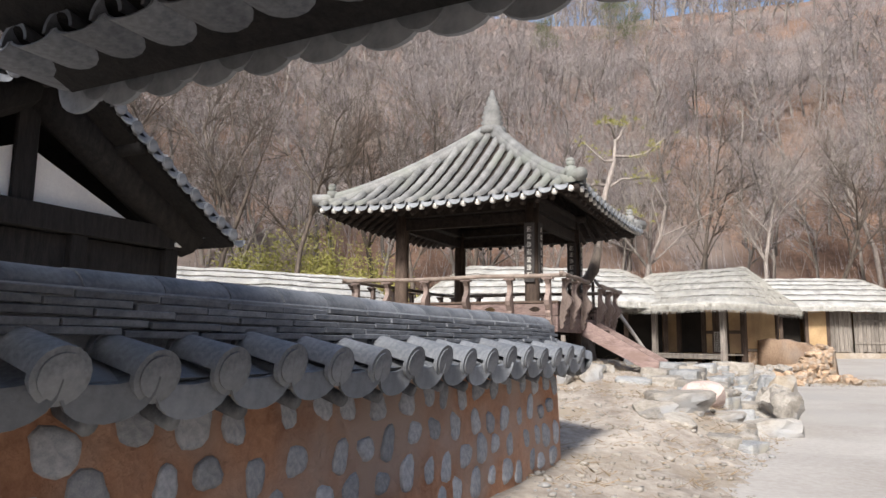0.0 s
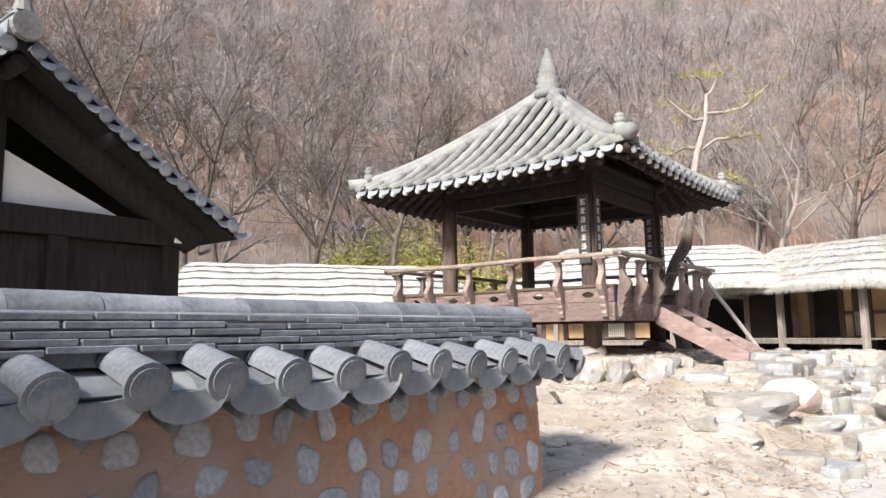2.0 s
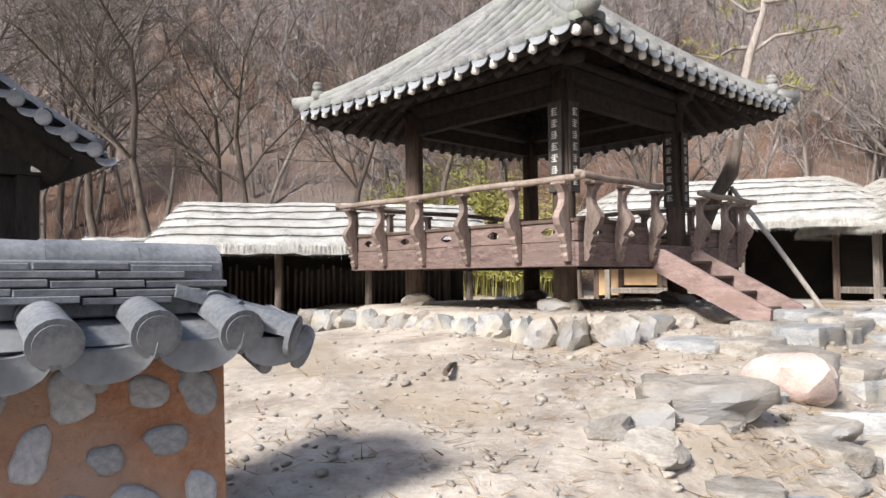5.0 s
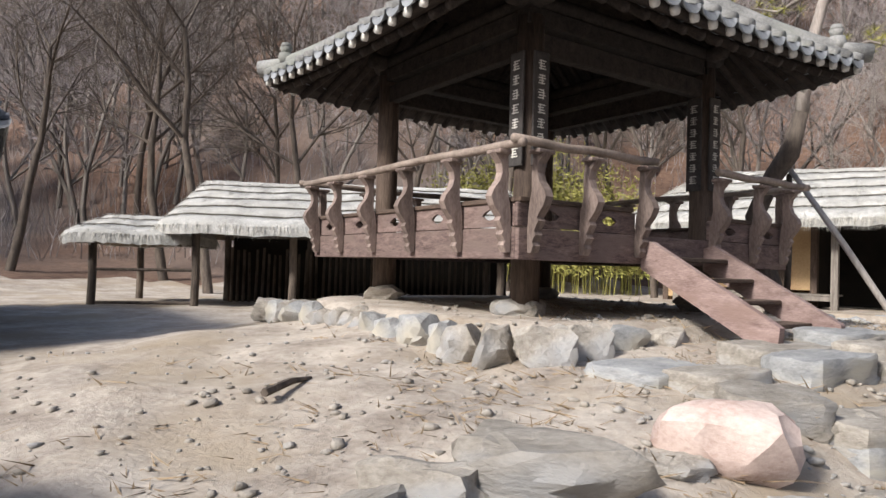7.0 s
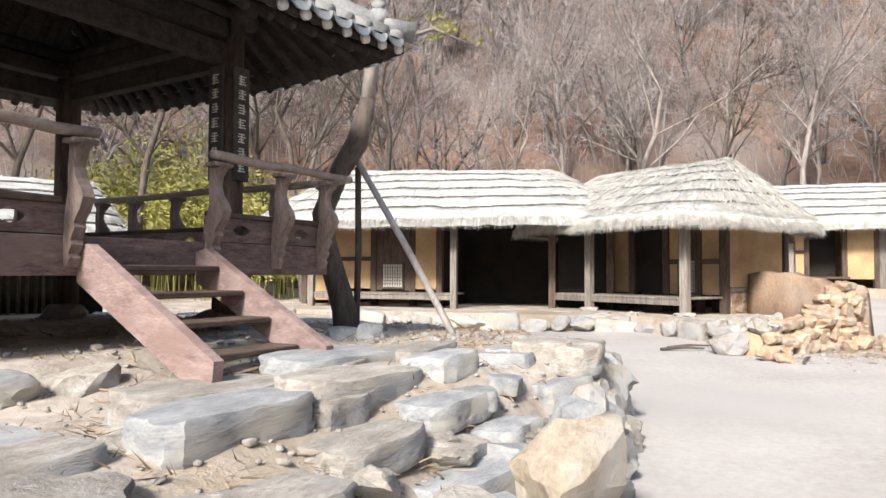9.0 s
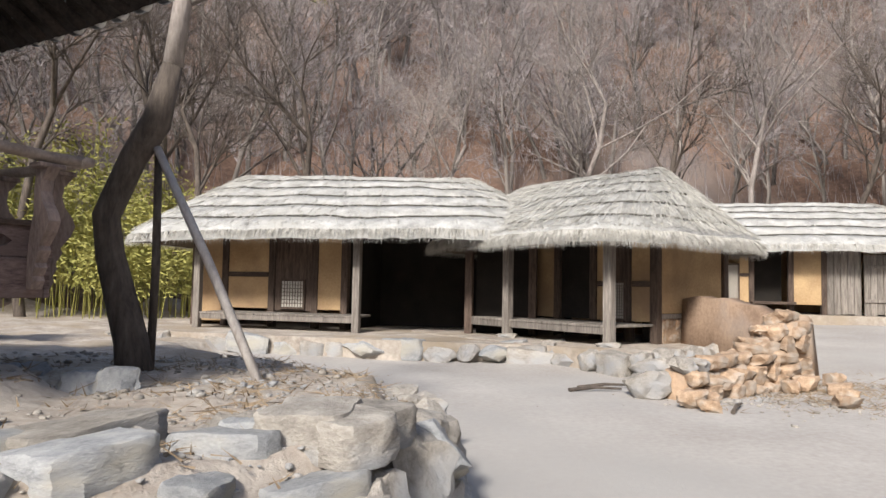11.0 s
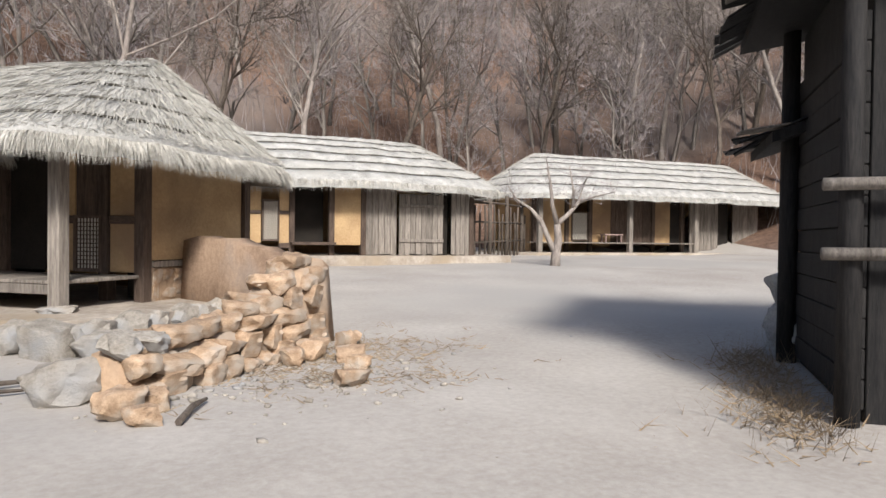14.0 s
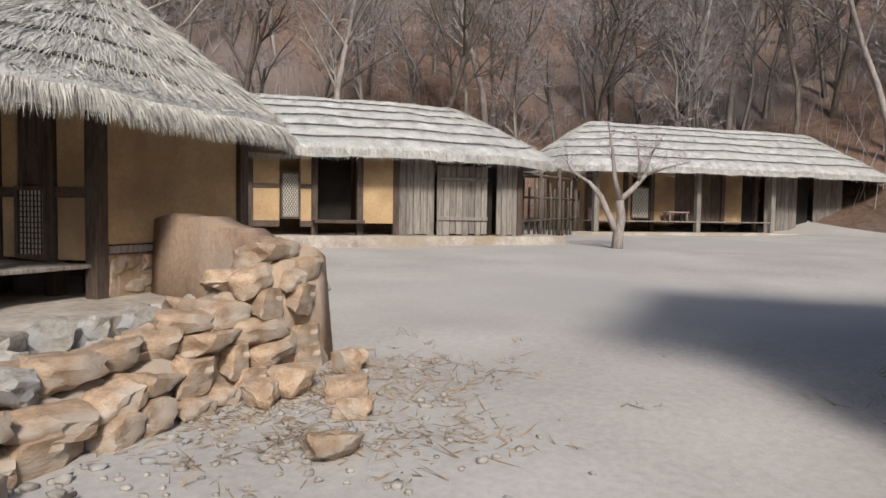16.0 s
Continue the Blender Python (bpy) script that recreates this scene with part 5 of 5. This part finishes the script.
bm = nb()
prev = None
for k in range(19):
    t = k / 18
    p = A.lerp(B, t)
    h = rubble_top(t) + 0.05 * math.sin(k * 2.7)
    g = gz(p.x, p.y) - 0.2
    w = 0.13 + 0.03 * math.sin(k * 1.9) + (0.08 if t > 0.75 else 0)
    ring = [bm.verts.new(q) for q in (p + NN * (w + 0.12) + Vector((0, 0, g)), p + NN * w + Vector((0, 0, g + 0.15 + h)), p - NN * w + Vector((0, 0, g + 0.2 + h)), p - NN * (w + 0.1) + Vector((0, 0, g)))]
    if prev:
        for i in range(4):
            bm.faces.new((prev[i], prev[(i + 1) % 4], ring[(i + 1) % 4], ring[i]))
    else:
        bm.faces.new(ring[::-1])
    prev = ring
bm.faces.new(prev)
part("clay_core", bm, M_MUD, rw, "crumbling tan clay body", True)
for row in range(6):
    t = -0.02 + 0.03 * (row % 2)
    while t < 1.0:
        w = rs.uniform(0.26, 0.5)
        t += w / 3.36
        tc = t - w / 6.72
        h = rubble_top(tc)
        z = 0.08 + row * 0.185 + rs.uniform(-0.02, 0.02)
        if z > h + 0.08 or tc > 0.95 or (tc > 0.78 and rs.random() < 0.35):
            continue
        p = A.lerp(B, tc)
        o = NN * (0.12 + 0.09 * (1 - z) + rs.uniform(-0.02, 0.04))
        if z > h - 0.1:
            o = NN * rs.uniform(0.0, 0.14)
        pale = row == 2 and tc < 0.2
        place("rubble_stone", rs.choice(ROCKS if pale else ROCKS_O), rw, pose(p.x + o.x, p.y + o.y, gz(p.x, p.y) + z, rs.uniform(-9, 9), rs.uniform(-9, 9), 36 + rs.uniform(-14, 14)) @ Matrix.Diagonal((w * 1.18, 0.38, rs.uniform(0.23, 0.28), 1)))
for k in range(10):
    tc = 0.1 + 0.085 * k + rs.uniform(-0.02, 0.02)
    p = A.lerp(B, tc) - NN * rs.uniform(0.0, 0.1)
    place("rubble_stone", rs.choice(ROCKS_O), rw, pose(p.x, p.y, gz(p.x, p.y) + rubble_top(tc) + 0.03, rs.uniform(-9, 9), rs.uniform(-9, 9), rs.uniform(0, 90)) @ Matrix.Diagonal((0.4, 0.36, 0.2, 1)))
bm = nb()
prev = None
for k in range(13):
    t = k / 12
    p = Vector((12.72, 22.7, 0)).lerp(Vector((11.9, 25.6, 0)), t)
    h = 0.92 + 0.3 * math.sin(t * 2.2) + 0.03 * math.sin(k * 2)
    g = gz(p.x, p.y)
    nx = Vector((0.96, 0.27, 0)) * 0.17
    ring = [bm.verts.new(q) for q in (p + nx * 1.4 + Vector((0, 0, g - 0.2)), p + nx + Vector((0, 0, g + h)), p - nx + Vector((0, 0, g + h)), p - nx * 1.4 + Vector((0, 0, g - 0.2)))]
    if prev:
        for i in range(4):
            bm.faces.new((prev[i], prev[(i + 1) % 4], ring[(i + 1) % 4], ring[i]))
    else:
        bm.faces.new(ring[::-1])
    prev = ring
bm.faces.new(prev)
part("clay_render_wall", bm, M_MUD_D, rw, "smooth brown clay-rendered wall stub", True)
for k, (x, y, s) in enumerate(((9.75, 21.0, 0.55), (10.1, 20.1, 0.3), (10.35, 20.25, 0.25), (10.2, 19.8, 0.2), (12.6, 21.3, 0.25), (12.3, 21.6, 0.3), (12.0, 21.5, 0.25), (12.9, 22.0, 0.28), (12.5, 20.9, 0.2), (12.1, 20.2, 0.25))):
    stone("fallen_stone", ROCKS_O[k % 5] if k else ROCKS[1], x, y, s * 1.3, s, s * 0.9, k * 40, "fallen ochre stone beside the rubble wall", "fallen stones", 0.1)
for k, (x, y, a, l) in enumerate(((10.6, 19.95, 60, 0.7), (9.3, 21.6, 20, 0.9), (9.1, 21.3, 10, 0.8), (2.2, 12.0, 40, 0.5), (1.2, 10.4, 100, 0.6))):
    bm = nb()
    z = gz(x, y) + 0.03
    c, s = math.cos(radians(a)) * l / 2, math.sin(radians(a)) * l / 2
    tube(bm, [(x - c, y - s, z), (x, y + 0.02, z + 0.03), (x + c, y + s, z + 0.01)], [0.03, 0.026, 0.015], 6)
    tagged(part("fallen_branch", bm, M_BARKD), "short dark dead branch lying on the ground", "branch", "fallen branches")


# ---------- trees ----------
def grow(seed, height, spread=0.5, depth=4, r=None, lean=(0, 0), first=0.3, kids=(5, 4, 4, 3), wig=0.12, up=0.25):
    """Segments (x0 y0 z0 x1 y1 z1 r0 r1 level) of a bare tree."""
    rg_ = random.Random(seed)
    segs = []
    r = r or height * 0.016

    def limb(p, d, length, rad, lev):
        n = 5 if lev == 0 else 1 if lev == depth else 3
        for i in range(n):
            d = (d + Vector((rg_.gauss(0, wig), rg_.gauss(0, wig), rg_.gauss(0, wig * 0.5) + up * 0.2 * (lev > 0)))).normalized()
            q = p + d * length / n
            r1 = rad * (1 - 0.55 * (i + 1) / n)
            segs.append((*p, *q, rad * (1 - 0.55 * i / n), r1, lev))
            if lev < depth and (lev > 0 or i / n >= first - 0.05):
                for _ in range(kids[lev] if lev else max(1, kids[0] // 2)):
                    a = rg_.uniform(0, 2 * math.pi)
                    side = d.orthogonal().normalized()
                    side.rotate(Matrix.Rotation(a, 3, d))
                    nd = (d * rg_.uniform(0.5, 0.9) + side * rg_.uniform(spread, spread * 1.7)).normalized()
                    limb(q.copy(), nd, length * rg_.uniform(0.35, 0.6), max(r1 * rg_.uniform(0.45, 0.65), 0.004), lev + 1)
            p = q

    limb(Vector((0, 0, -0.3)), Vector((lean[0], lean[1], 1)).normalized(), height * 0.8, r, 0)
    return np.array(segs)


def tubes(segs, n=3, fat=1.0):
    p, q, r0, r1 = segs[:, 0:3], segs[:, 3:6], segs[:, 6:7] * fat, segs[:, 7:8] * fat
    d = q - p
    d /= np.linalg.norm(d, axis=1, keepdims=True) + 1e-9
    ref = np.where(np.abs(d[:, 2:3]) < 0.9, np.array([[0, 0, 1.0]]), np.array([[1.0, 0, 0]]))
    a = np.cross(d, ref)
    a /= np.linalg.norm(a, axis=1, keepdims=True) + 1e-9
    b = np.cross(d, a)
    vs = np.zeros((len(segs), 2 * n, 3))
    for k in range(n):
        c, s = math.cos(2 * math.pi * k / n), math.sin(2 * math.pi * k / n)
        vs[:, k] = p + (a * c + b * s) * r0
        vs[:, n + k] = q + (a * c + b * s) * r1
    f = np.array([[k, (k + 1) % n, n + (k + 1) % n, n + k] for k in range(n)])
    fs = (f[None] + (np.arange(len(segs)) * 2 * n)[:, None, None]).reshape(-1, 4)
    return vs.reshape(-1, 3), fs


def twigs(segs, fat=1.0, seed=0):
    """Thin tapering twigs, one sliver each."""
    rr = np.random.RandomState(seed)
    p, q = segs[:, 0:3], segs[:, 3:6]
    d = np.cross(q - p, rr.normal(size=p.shape))
    d *= segs[:, 6:7] * fat / (np.linalg.norm(d, axis=1, keepdims=True) + 1e-9)
    vs = np.stack([p - d, p + d, q], 1).reshape(-1, 3)
    return vs, np.arange(len(vs)).reshape(-1, 3)


def tree(name, x, y, seed, height, label, mt=None, group="bare trees", **kw):
    t = thing(name, pose(x, y, gz(x, y), 0, 0, seed * 37 % 360), label, "tree", group)
    s = grow(seed, height, **kw)
    big = s[s[:, 8] <= 1]
    raw("trunk", *tubes(big, 7), mt or M_BARK, t)
    top = s[:, 8].max()
    cr = raw("crown", *tubes(s[(s[:, 8] > 1) & (s[:, 8] < top)], 3), mt or M_TWIG, t)
    cr["label"] = "bare twiggy crown"
    tagged(raw("twig_mass", *twigs(s[s[:, 8] == top], 1.3, seed), mt or M_TWIG, cr, False), kind="stuff")
    return t


yt = thing("yard_tree", pose(23.3, 29.7, gz(23.3, 29.7), 0, 0, -30), "small forked bare tree with pale bark standing in the yard", "tree")
limbs = [([(0, 0, -0.2), (0.02, 0, 0.35), (0.1, 0.02, 0.8), (0.05, 0, 1.25)], [0.17, 0.14, 0.12, 0.1]),
         ([(0.02, 0, 0.35), (-0.2, 0.1, 0.85), (-0.42, 0.12, 1.35), (-0.7, 0.2, 1.7), (-1.15, 0.3, 2.0), (-1.4, 0.3, 2.4)], [0.1, 0.085, 0.075, 0.05, 0.03, 0.012]),
         ([(0.05, 0, 1.25), (-0.12, -0.1, 1.8), (-0.2, -0.1, 2.5), (-0.35, -0.2, 3.2)], [0.085, 0.06, 0.04, 0.012]),
         ([(0.05, 0, 1.25), (0.4, 0.1, 1.55), (0.7, 0.1, 1.9), (0.9, 0.2, 2.5), (1.2, 0.2, 3.0)], [0.085, 0.07, 0.055, 0.03, 0.01]),
         ([(0.55, 0.1, 1.72), (0.5, -0.1, 2.3), (0.35, -0.2, 3.0)], [0.05, 0.035, 0.01]),
         ([(0.7, 0.1, 1.9), (1.2, 0, 2.1), (1.8, -0.1, 2.25)], [0.04, 0.025, 0.008])]
ty = random.Random(6)
tw = []
for n_, (pts, rad) in enumerate(limbs):
    bm = nb()
    tube(bm, pts, rad, 8)
    part("trunk" if n_ == 0 else "limb", bm, M_BARK, yt, smooth=True)
    for q in range(0 if n_ == 0 else 26):
        o = Vector(pts[-2]).lerp(Vector(pts[-1]), ty.uniform(-0.8, 1.0))
        for s_ in range(3):
            e = o + Vector((ty.gauss(0, 0.2), ty.gauss(0, 0.2), ty.gauss(0.12, 0.12)))
            tw.append((*o, *e, 0.007, 0.003, 2))
            o = e
tagged(raw("twig_mass", *tubes(np.array(tw), 3), M_TWIG, yt), kind="stuff")
HERO = [(-14, 27, 9), (-10.5, 30, 10), (-17, 24, 11), (-7, 33, 11), (-3, 37, 12), (-1, 33, 9), (2.5, 36, 10), (6, 38, 9), (-20, 20, 10), (12, 41, 11), (17, 45, 12), (20.5, 43, 12), (25, 45, 12), (31, 48, 12), (38, 46, 12), (43, 42, 11), (46, 38, 11), (50, 33, 11), (-24, 28, 11), (-12, 38, 12), (41, 37, 10), (44, 34, 11), (46.5, 31, 10), (39, 41, 11), (35, 44, 10), (-12, 26, 10), (-13.5, 23, 11)]
for i, (x, y, h) in enumerate(HERO):
    tree("bare_tree", x, y, 100 + i, h * 1.05, "tall bare winter tree with grey trunk on the hill's foot", M_BARKD if x < 4 or i % 2 == 0 else M_BARK, first=0.3, spread=0.45, kids=(5, 4, 3, 2), depth=4)
# the leaning pine beside the pavilion, with its props
pt_ = thing("leaning_pine", Matrix.Translation((3.9, 18.0, 0)), "crooked dark-barked leaning pine with sparse needles, propped by poles", "tree")
zb = gz(3.9, 18)
path = [(0.02, 0, zb - 0.2), (-0.05, 0, zb + 0.3), (-0.3, 0, 1.75), (-0.36, 0, 2.15), (-0.12, 0.02, 2.75), (0.1, 0, 3.1), (0.25, 0, 3.7), (0.32, 0.05, 4.5), (0.5, 0.1, 5.3), (0.75, 0.1, 6.1), (0.8, 0.2, 6.8)]
bm = nb()
girth = [0.19, 0.165, 0.14, 0.135, 0.135, 0.15, 0.1, 0.09, 0.075, 0.055, 0.03]
tube(bm, path[:7], girth[:7], 10)
part("trunk", bm, M_BARKD, pt_, smooth=True)
bm = nb()
tube(bm, path[6:], girth[6:], 10)
part("upper_trunk", bm, M_BARK, pt_, "pale peeling upper trunk", True)
rg2 = random.Random(8)
nv, nf = [], []
for k, (i, dx, dy, dz) in enumerate(((8, 1.5, 0.4, 0.6), (8, -1.0, 0.3, 0.25), (9, 1.3, -0.4, 0.5), (9, -0.8, 0.5, 0.6), (10, 0.5, 0.3, 0.5), (7, 1.3, 0.3, 0.1), (10, -0.4, -0.4, 0.4))):
    p = Vector(path[i])
    pts = [p + Vector((dx, dy, dz)) * t + Vector((0, 0, 0.15 * math.sin(t * 5 + k))) for t in (0, 0.3, 0.6, 1.0)]
    bm = nb()
    tube(bm, pts, [0.045, 0.035, 0.025, 0.01], 6)
    part("limb", bm, M_BARK, pt_, smooth=True)
    for c in range(16):
        o = pts[2].lerp(pts[3], rg2.uniform(-0.5, 1.1)) + Vector((rg2.gauss(0, 0.18), rg2.gauss(0, 0.18), rg2.gauss(0.05, 0.07)))
        for j in range(26):
            d = Vector((rg2.gauss(0, 1), rg2.gauss(0, 1), rg2.gauss(0.3, 0.7))).normalized() * rg2.uniform(0.08, 0.18)
            s = d.orthogonal().normalized() * 0.006
            q = len(nv)
            nv += [o - s, o + s, o + d]
            nf.append((q, q + 1, q + 2))
raw("needles", nv, nf, M_LEAF, pt_, False)["label"] = "sparse yellow-green needles"
for a, b, r in (((5.38, 17.25, gz(5.38, 17.25) - 0.05), (4.02, 18.02, 2.85), 0.045), ((3.98, 18.15, gz(3.98, 18.15) - 0.1), (4.0, 18.1, 2.8), 0.045)):
    bm = nb()
    tube(bm, [a, Vector(a).lerp(Vector(b), 0.5) + Vector((0.02, 0, 0)), b], [r, r, r * 0.9], 8)
    tagged(part("prop_pole", bm, M_POLE if a[0] > 4.5 else M_BARKD, smooth=True), "wooden pole propping the leaning pine", "pole", "tree props")


# leaf masses: bamboo grove behind the houses, pine on the hill
def leafy(name, x, y, z0, rx, ry, rz, clumps, per, size, material, label, cat, stems=True, seed=1, kind=""):
    rg_ = random.Random(seed)
    t = thing(name, pose(x, y, 0), label, cat, kind=kind)
    vs, fs, sg = [], [], []
    for c in range(clumps):
        a, rr = rg_.uniform(0, 6.28), math.sqrt(rg_.random())
        cx, cy = rx * rr * math.cos(a), ry * rr * math.sin(a)
        g = gz(x + cx, y + cy)
        h = z0 + rz * rg_.uniform(0.35, 1.0) * (1.1 - 0.6 * rr)
        if stems:
            sg.append((cx, cy, g - 0.2, cx + rg_.gauss(0, 0.2), cy + rg_.gauss(0, 0.2), g + h, 0.02, 0.006, 0))
        for j in range(per):
            o = Vector((cx + rg_.gauss(0, 0.3), cy + rg_.gauss(0, 0.3), g + h * rg_.uniform(0.35, 1.05) if stems else g + z0 + rz * rg_.uniform(-0.12, 0.12) + rz * (1 - rr) * rg_.random()))
            d = Vector((rg_.gauss(0, 1), rg_.gauss(0, 1), rg_.gauss(-0.1, 0.7))).normalized() * size * rg_.uniform(0.6, 1.3)
            s = d.orthogonal().normalized() * size * 0.14
            q = len(vs)
            vs += [o, o + d * 0.4 + s, o + d, o + d * 0.4 - s]
            fs.append((q, q + 1, q + 2, q + 3))
    raw("leaves", vs, fs, material, t, False)
    if sg:
        raw("stems", *tubes(np.array(sg), 4), M_LEAF, t)
    return t


leafy("bamboo_grove", -6.4, 35, 0.8, 5.2, 2.2, 6.2, 200, 110, 0.24, M_LEAF, "yellow-green bamboo thicket behind the farmhouse", "bamboo", seed=4, kind="stuff")


def pine(x, y, h, seed):
    rg_ = random.Random(seed)
    g = gz(x, y)
    t = thing("pine_tree", pose(x, y, g), "green pine among the bare hillside trees", "tree", "hillside pines")
    bm = nb()
    tube(bm, [(0, 0, -0.4), (0.2, 0, h * 0.4), (-0.1, 0.1, h * 0.75), (0.1, 0, h)], [h * 0.022, h * 0.018, h * 0.012, 0.03], 7)
    part("trunk", bm, M_BARK, t, smooth=True)
    vs, fs = [], []
    for c in range(70):
        zz = h * rg_.uniform(0.5, 1.02)
        w = h * 0.32 * (1.15 - zz / h) + h * 0.08
        a = rg_.uniform(0, 6.28)
        o0 = Vector((w * math.cos(a) * rg_.uniform(0.3, 1), w * math.sin(a) * rg_.uniform(0.3, 1), zz))
        for j in range(120):
            o = o0 + Vector((rg_.gauss(0, 0.5), rg_.gauss(0, 0.5), rg_.gauss(0, 0.14)))
            d = Vector((rg_.gauss(0, 1), rg_.gauss(0, 1), rg_.gauss(0.4, 0.6))).normalized() * 0.3
            s = d.orthogonal().normalized() * 0.02
            q = len(vs)
            vs += [o - s, o + s, o + d]
            fs.append((q, q + 1, q + 2))
    raw("needles", vs, fs, M_PINE, t, False)


pine(23, 90, 13, 2)
pine(26.5, 93, 12, 3)
pine(13.5, 88, 8, 5)

# the bare woods that cover the hill
protos = [grow(300 + i, 9.5, 0.42 + 0.05 * (i % 3), 3, None, (0.05 * (i % 2), 0.04), 0.25, (5, 4, 4), 0.11, 0.35) for i in range(7)]
rw_ = random.Random(77)
for wood, count, rmin, rmax, fat in (("hillside_woods", 900, 24, 75, 0.9), ("upper_woods", 1000, 75, 190, 1.5)):
    V, F, base, TV, TF, tbase = [], [], 0, [], [], 0
    made = 0
    while made < count:
        az = rw_.uniform(-1.25, 3.6)
        r = math.sqrt(rw_.uniform(rmin ** 2, rmax ** 2))
        x, y = 9 + r * math.cos(az), 18 + r * math.sin(az)
        if hill_z(np.array(x), np.array(y)) < 1.5:
            continue
        s = protos[made % 7].copy()
        a, k = rw_.uniform(0, 6.28), rw_.uniform(0.65, 1.25)
        c_, s_ = math.cos(a) * k, math.sin(a) * k
        for o in (0, 3):
            X, Y = s[:, o].copy(), s[:, o + 1].copy()
            s[:, o], s[:, o + 1], s[:, o + 2] = X * c_ - Y * s_ + x, X * s_ + Y * c_ + y, s[:, o + 2] * k + gz(x, y)
        tr = s[s[:, 8] <= 1]
        v, f = tubes(tr, 3, fat * 1.2)
        TV.append(v), TF.append(f + tbase)
        tbase += len(v)
        v, f = twigs(s[(s[:, 8] > 1) & ((s[:, 8] < 3) | (np.arange(len(s)) % (3 if rmin > 60 else 1) == 0))], fat * 1.5, made)
        V.append(v), F.append(f + base)
        base += len(v)
        made += 1
    tagged(raw("woodland_trunks", np.concatenate(TV), np.concatenate(TF), M_TRUNK), "dark and pale bare trunks on the hillside", "woods", kind="stuff")
    tagged(raw(wood, np.concatenate(V), np.concatenate(F), M_TWIG), "dense bare winter woods on the hillside", "woods", kind="stuff")
# underbrush: thin upright shoots on the slope
n = 90000
az = np.random.uniform(-1.25, 3.6, n)
r = np.sqrt(np.random.uniform(20 ** 2, 110 ** 2, n))
x, y = 9 + r * np.cos(az), 18 + r * np.sin(az)
ok = hill_z(x, y) > 0.9
x, y = x[ok], y[ok]
n = len(x)
z = ground_z(x, y)
h = np.random.uniform(0.6, 2.6, n)
sg = np.stack([x, y, z - 0.1, x + np.random.normal(0, 0.25, n) * h, y + np.random.normal(0, 0.25, n) * h, z + h, np.full(n, 0.014), np.full(n, 0.005), np.zeros(n)], 1)
tagged(raw("underbrush", *twigs(sg, 1.6, 5), M_TWIG, None, False), "thin dry shoots and brush on the slope", "brush", kind="stuff")

# dry grass, leaves and twigs lying on the bank, at the rubble wall and at the barn's foot
vs, fs = [], []
for k in range(1500):
    if k < 900:
        y = rs.uniform(6, 20)
        x = float(np.interp(y, EDGE_Y, EDGE_X)) - abs(rs.gauss(0.3, 2.6))
    elif k < 1200:
        x, y = rs.gauss(12.4, 0.8), rs.gauss(21.5, 0.8)
    else:
        q_ = rs.uniform(-0.6, 3.2)
        x, y = 14.8 + 0.777 * q_ - abs(rs.gauss(0, 0.4)), 17.07 + 0.63 * q_ + abs(rs.gauss(0, 0.35))
    g = gz(x, y)
    tall = 0.16 if k >= 1200 else 0.04
    for j in range(6):
        o = Vector((x + rs.gauss(0, 0.09), y + rs.gauss(0, 0.09), g))
        d = Vector((rs.gauss(0, 0.1), rs.gauss(0, 0.1), abs(rs.gauss(0, tall)) + 0.006))
        s = d.orthogonal().normalized() * rs.uniform(0.003, 0.008)
        q = len(vs)
        vs += [o - s, o + s, o + d]
        fs.append((q, q + 1, q + 2))
tagged(raw("dry_litter", vs, fs, M_LITTER, None, False), "dry grass blades and dead leaves on the ground", "dry grass", kind="stuff")
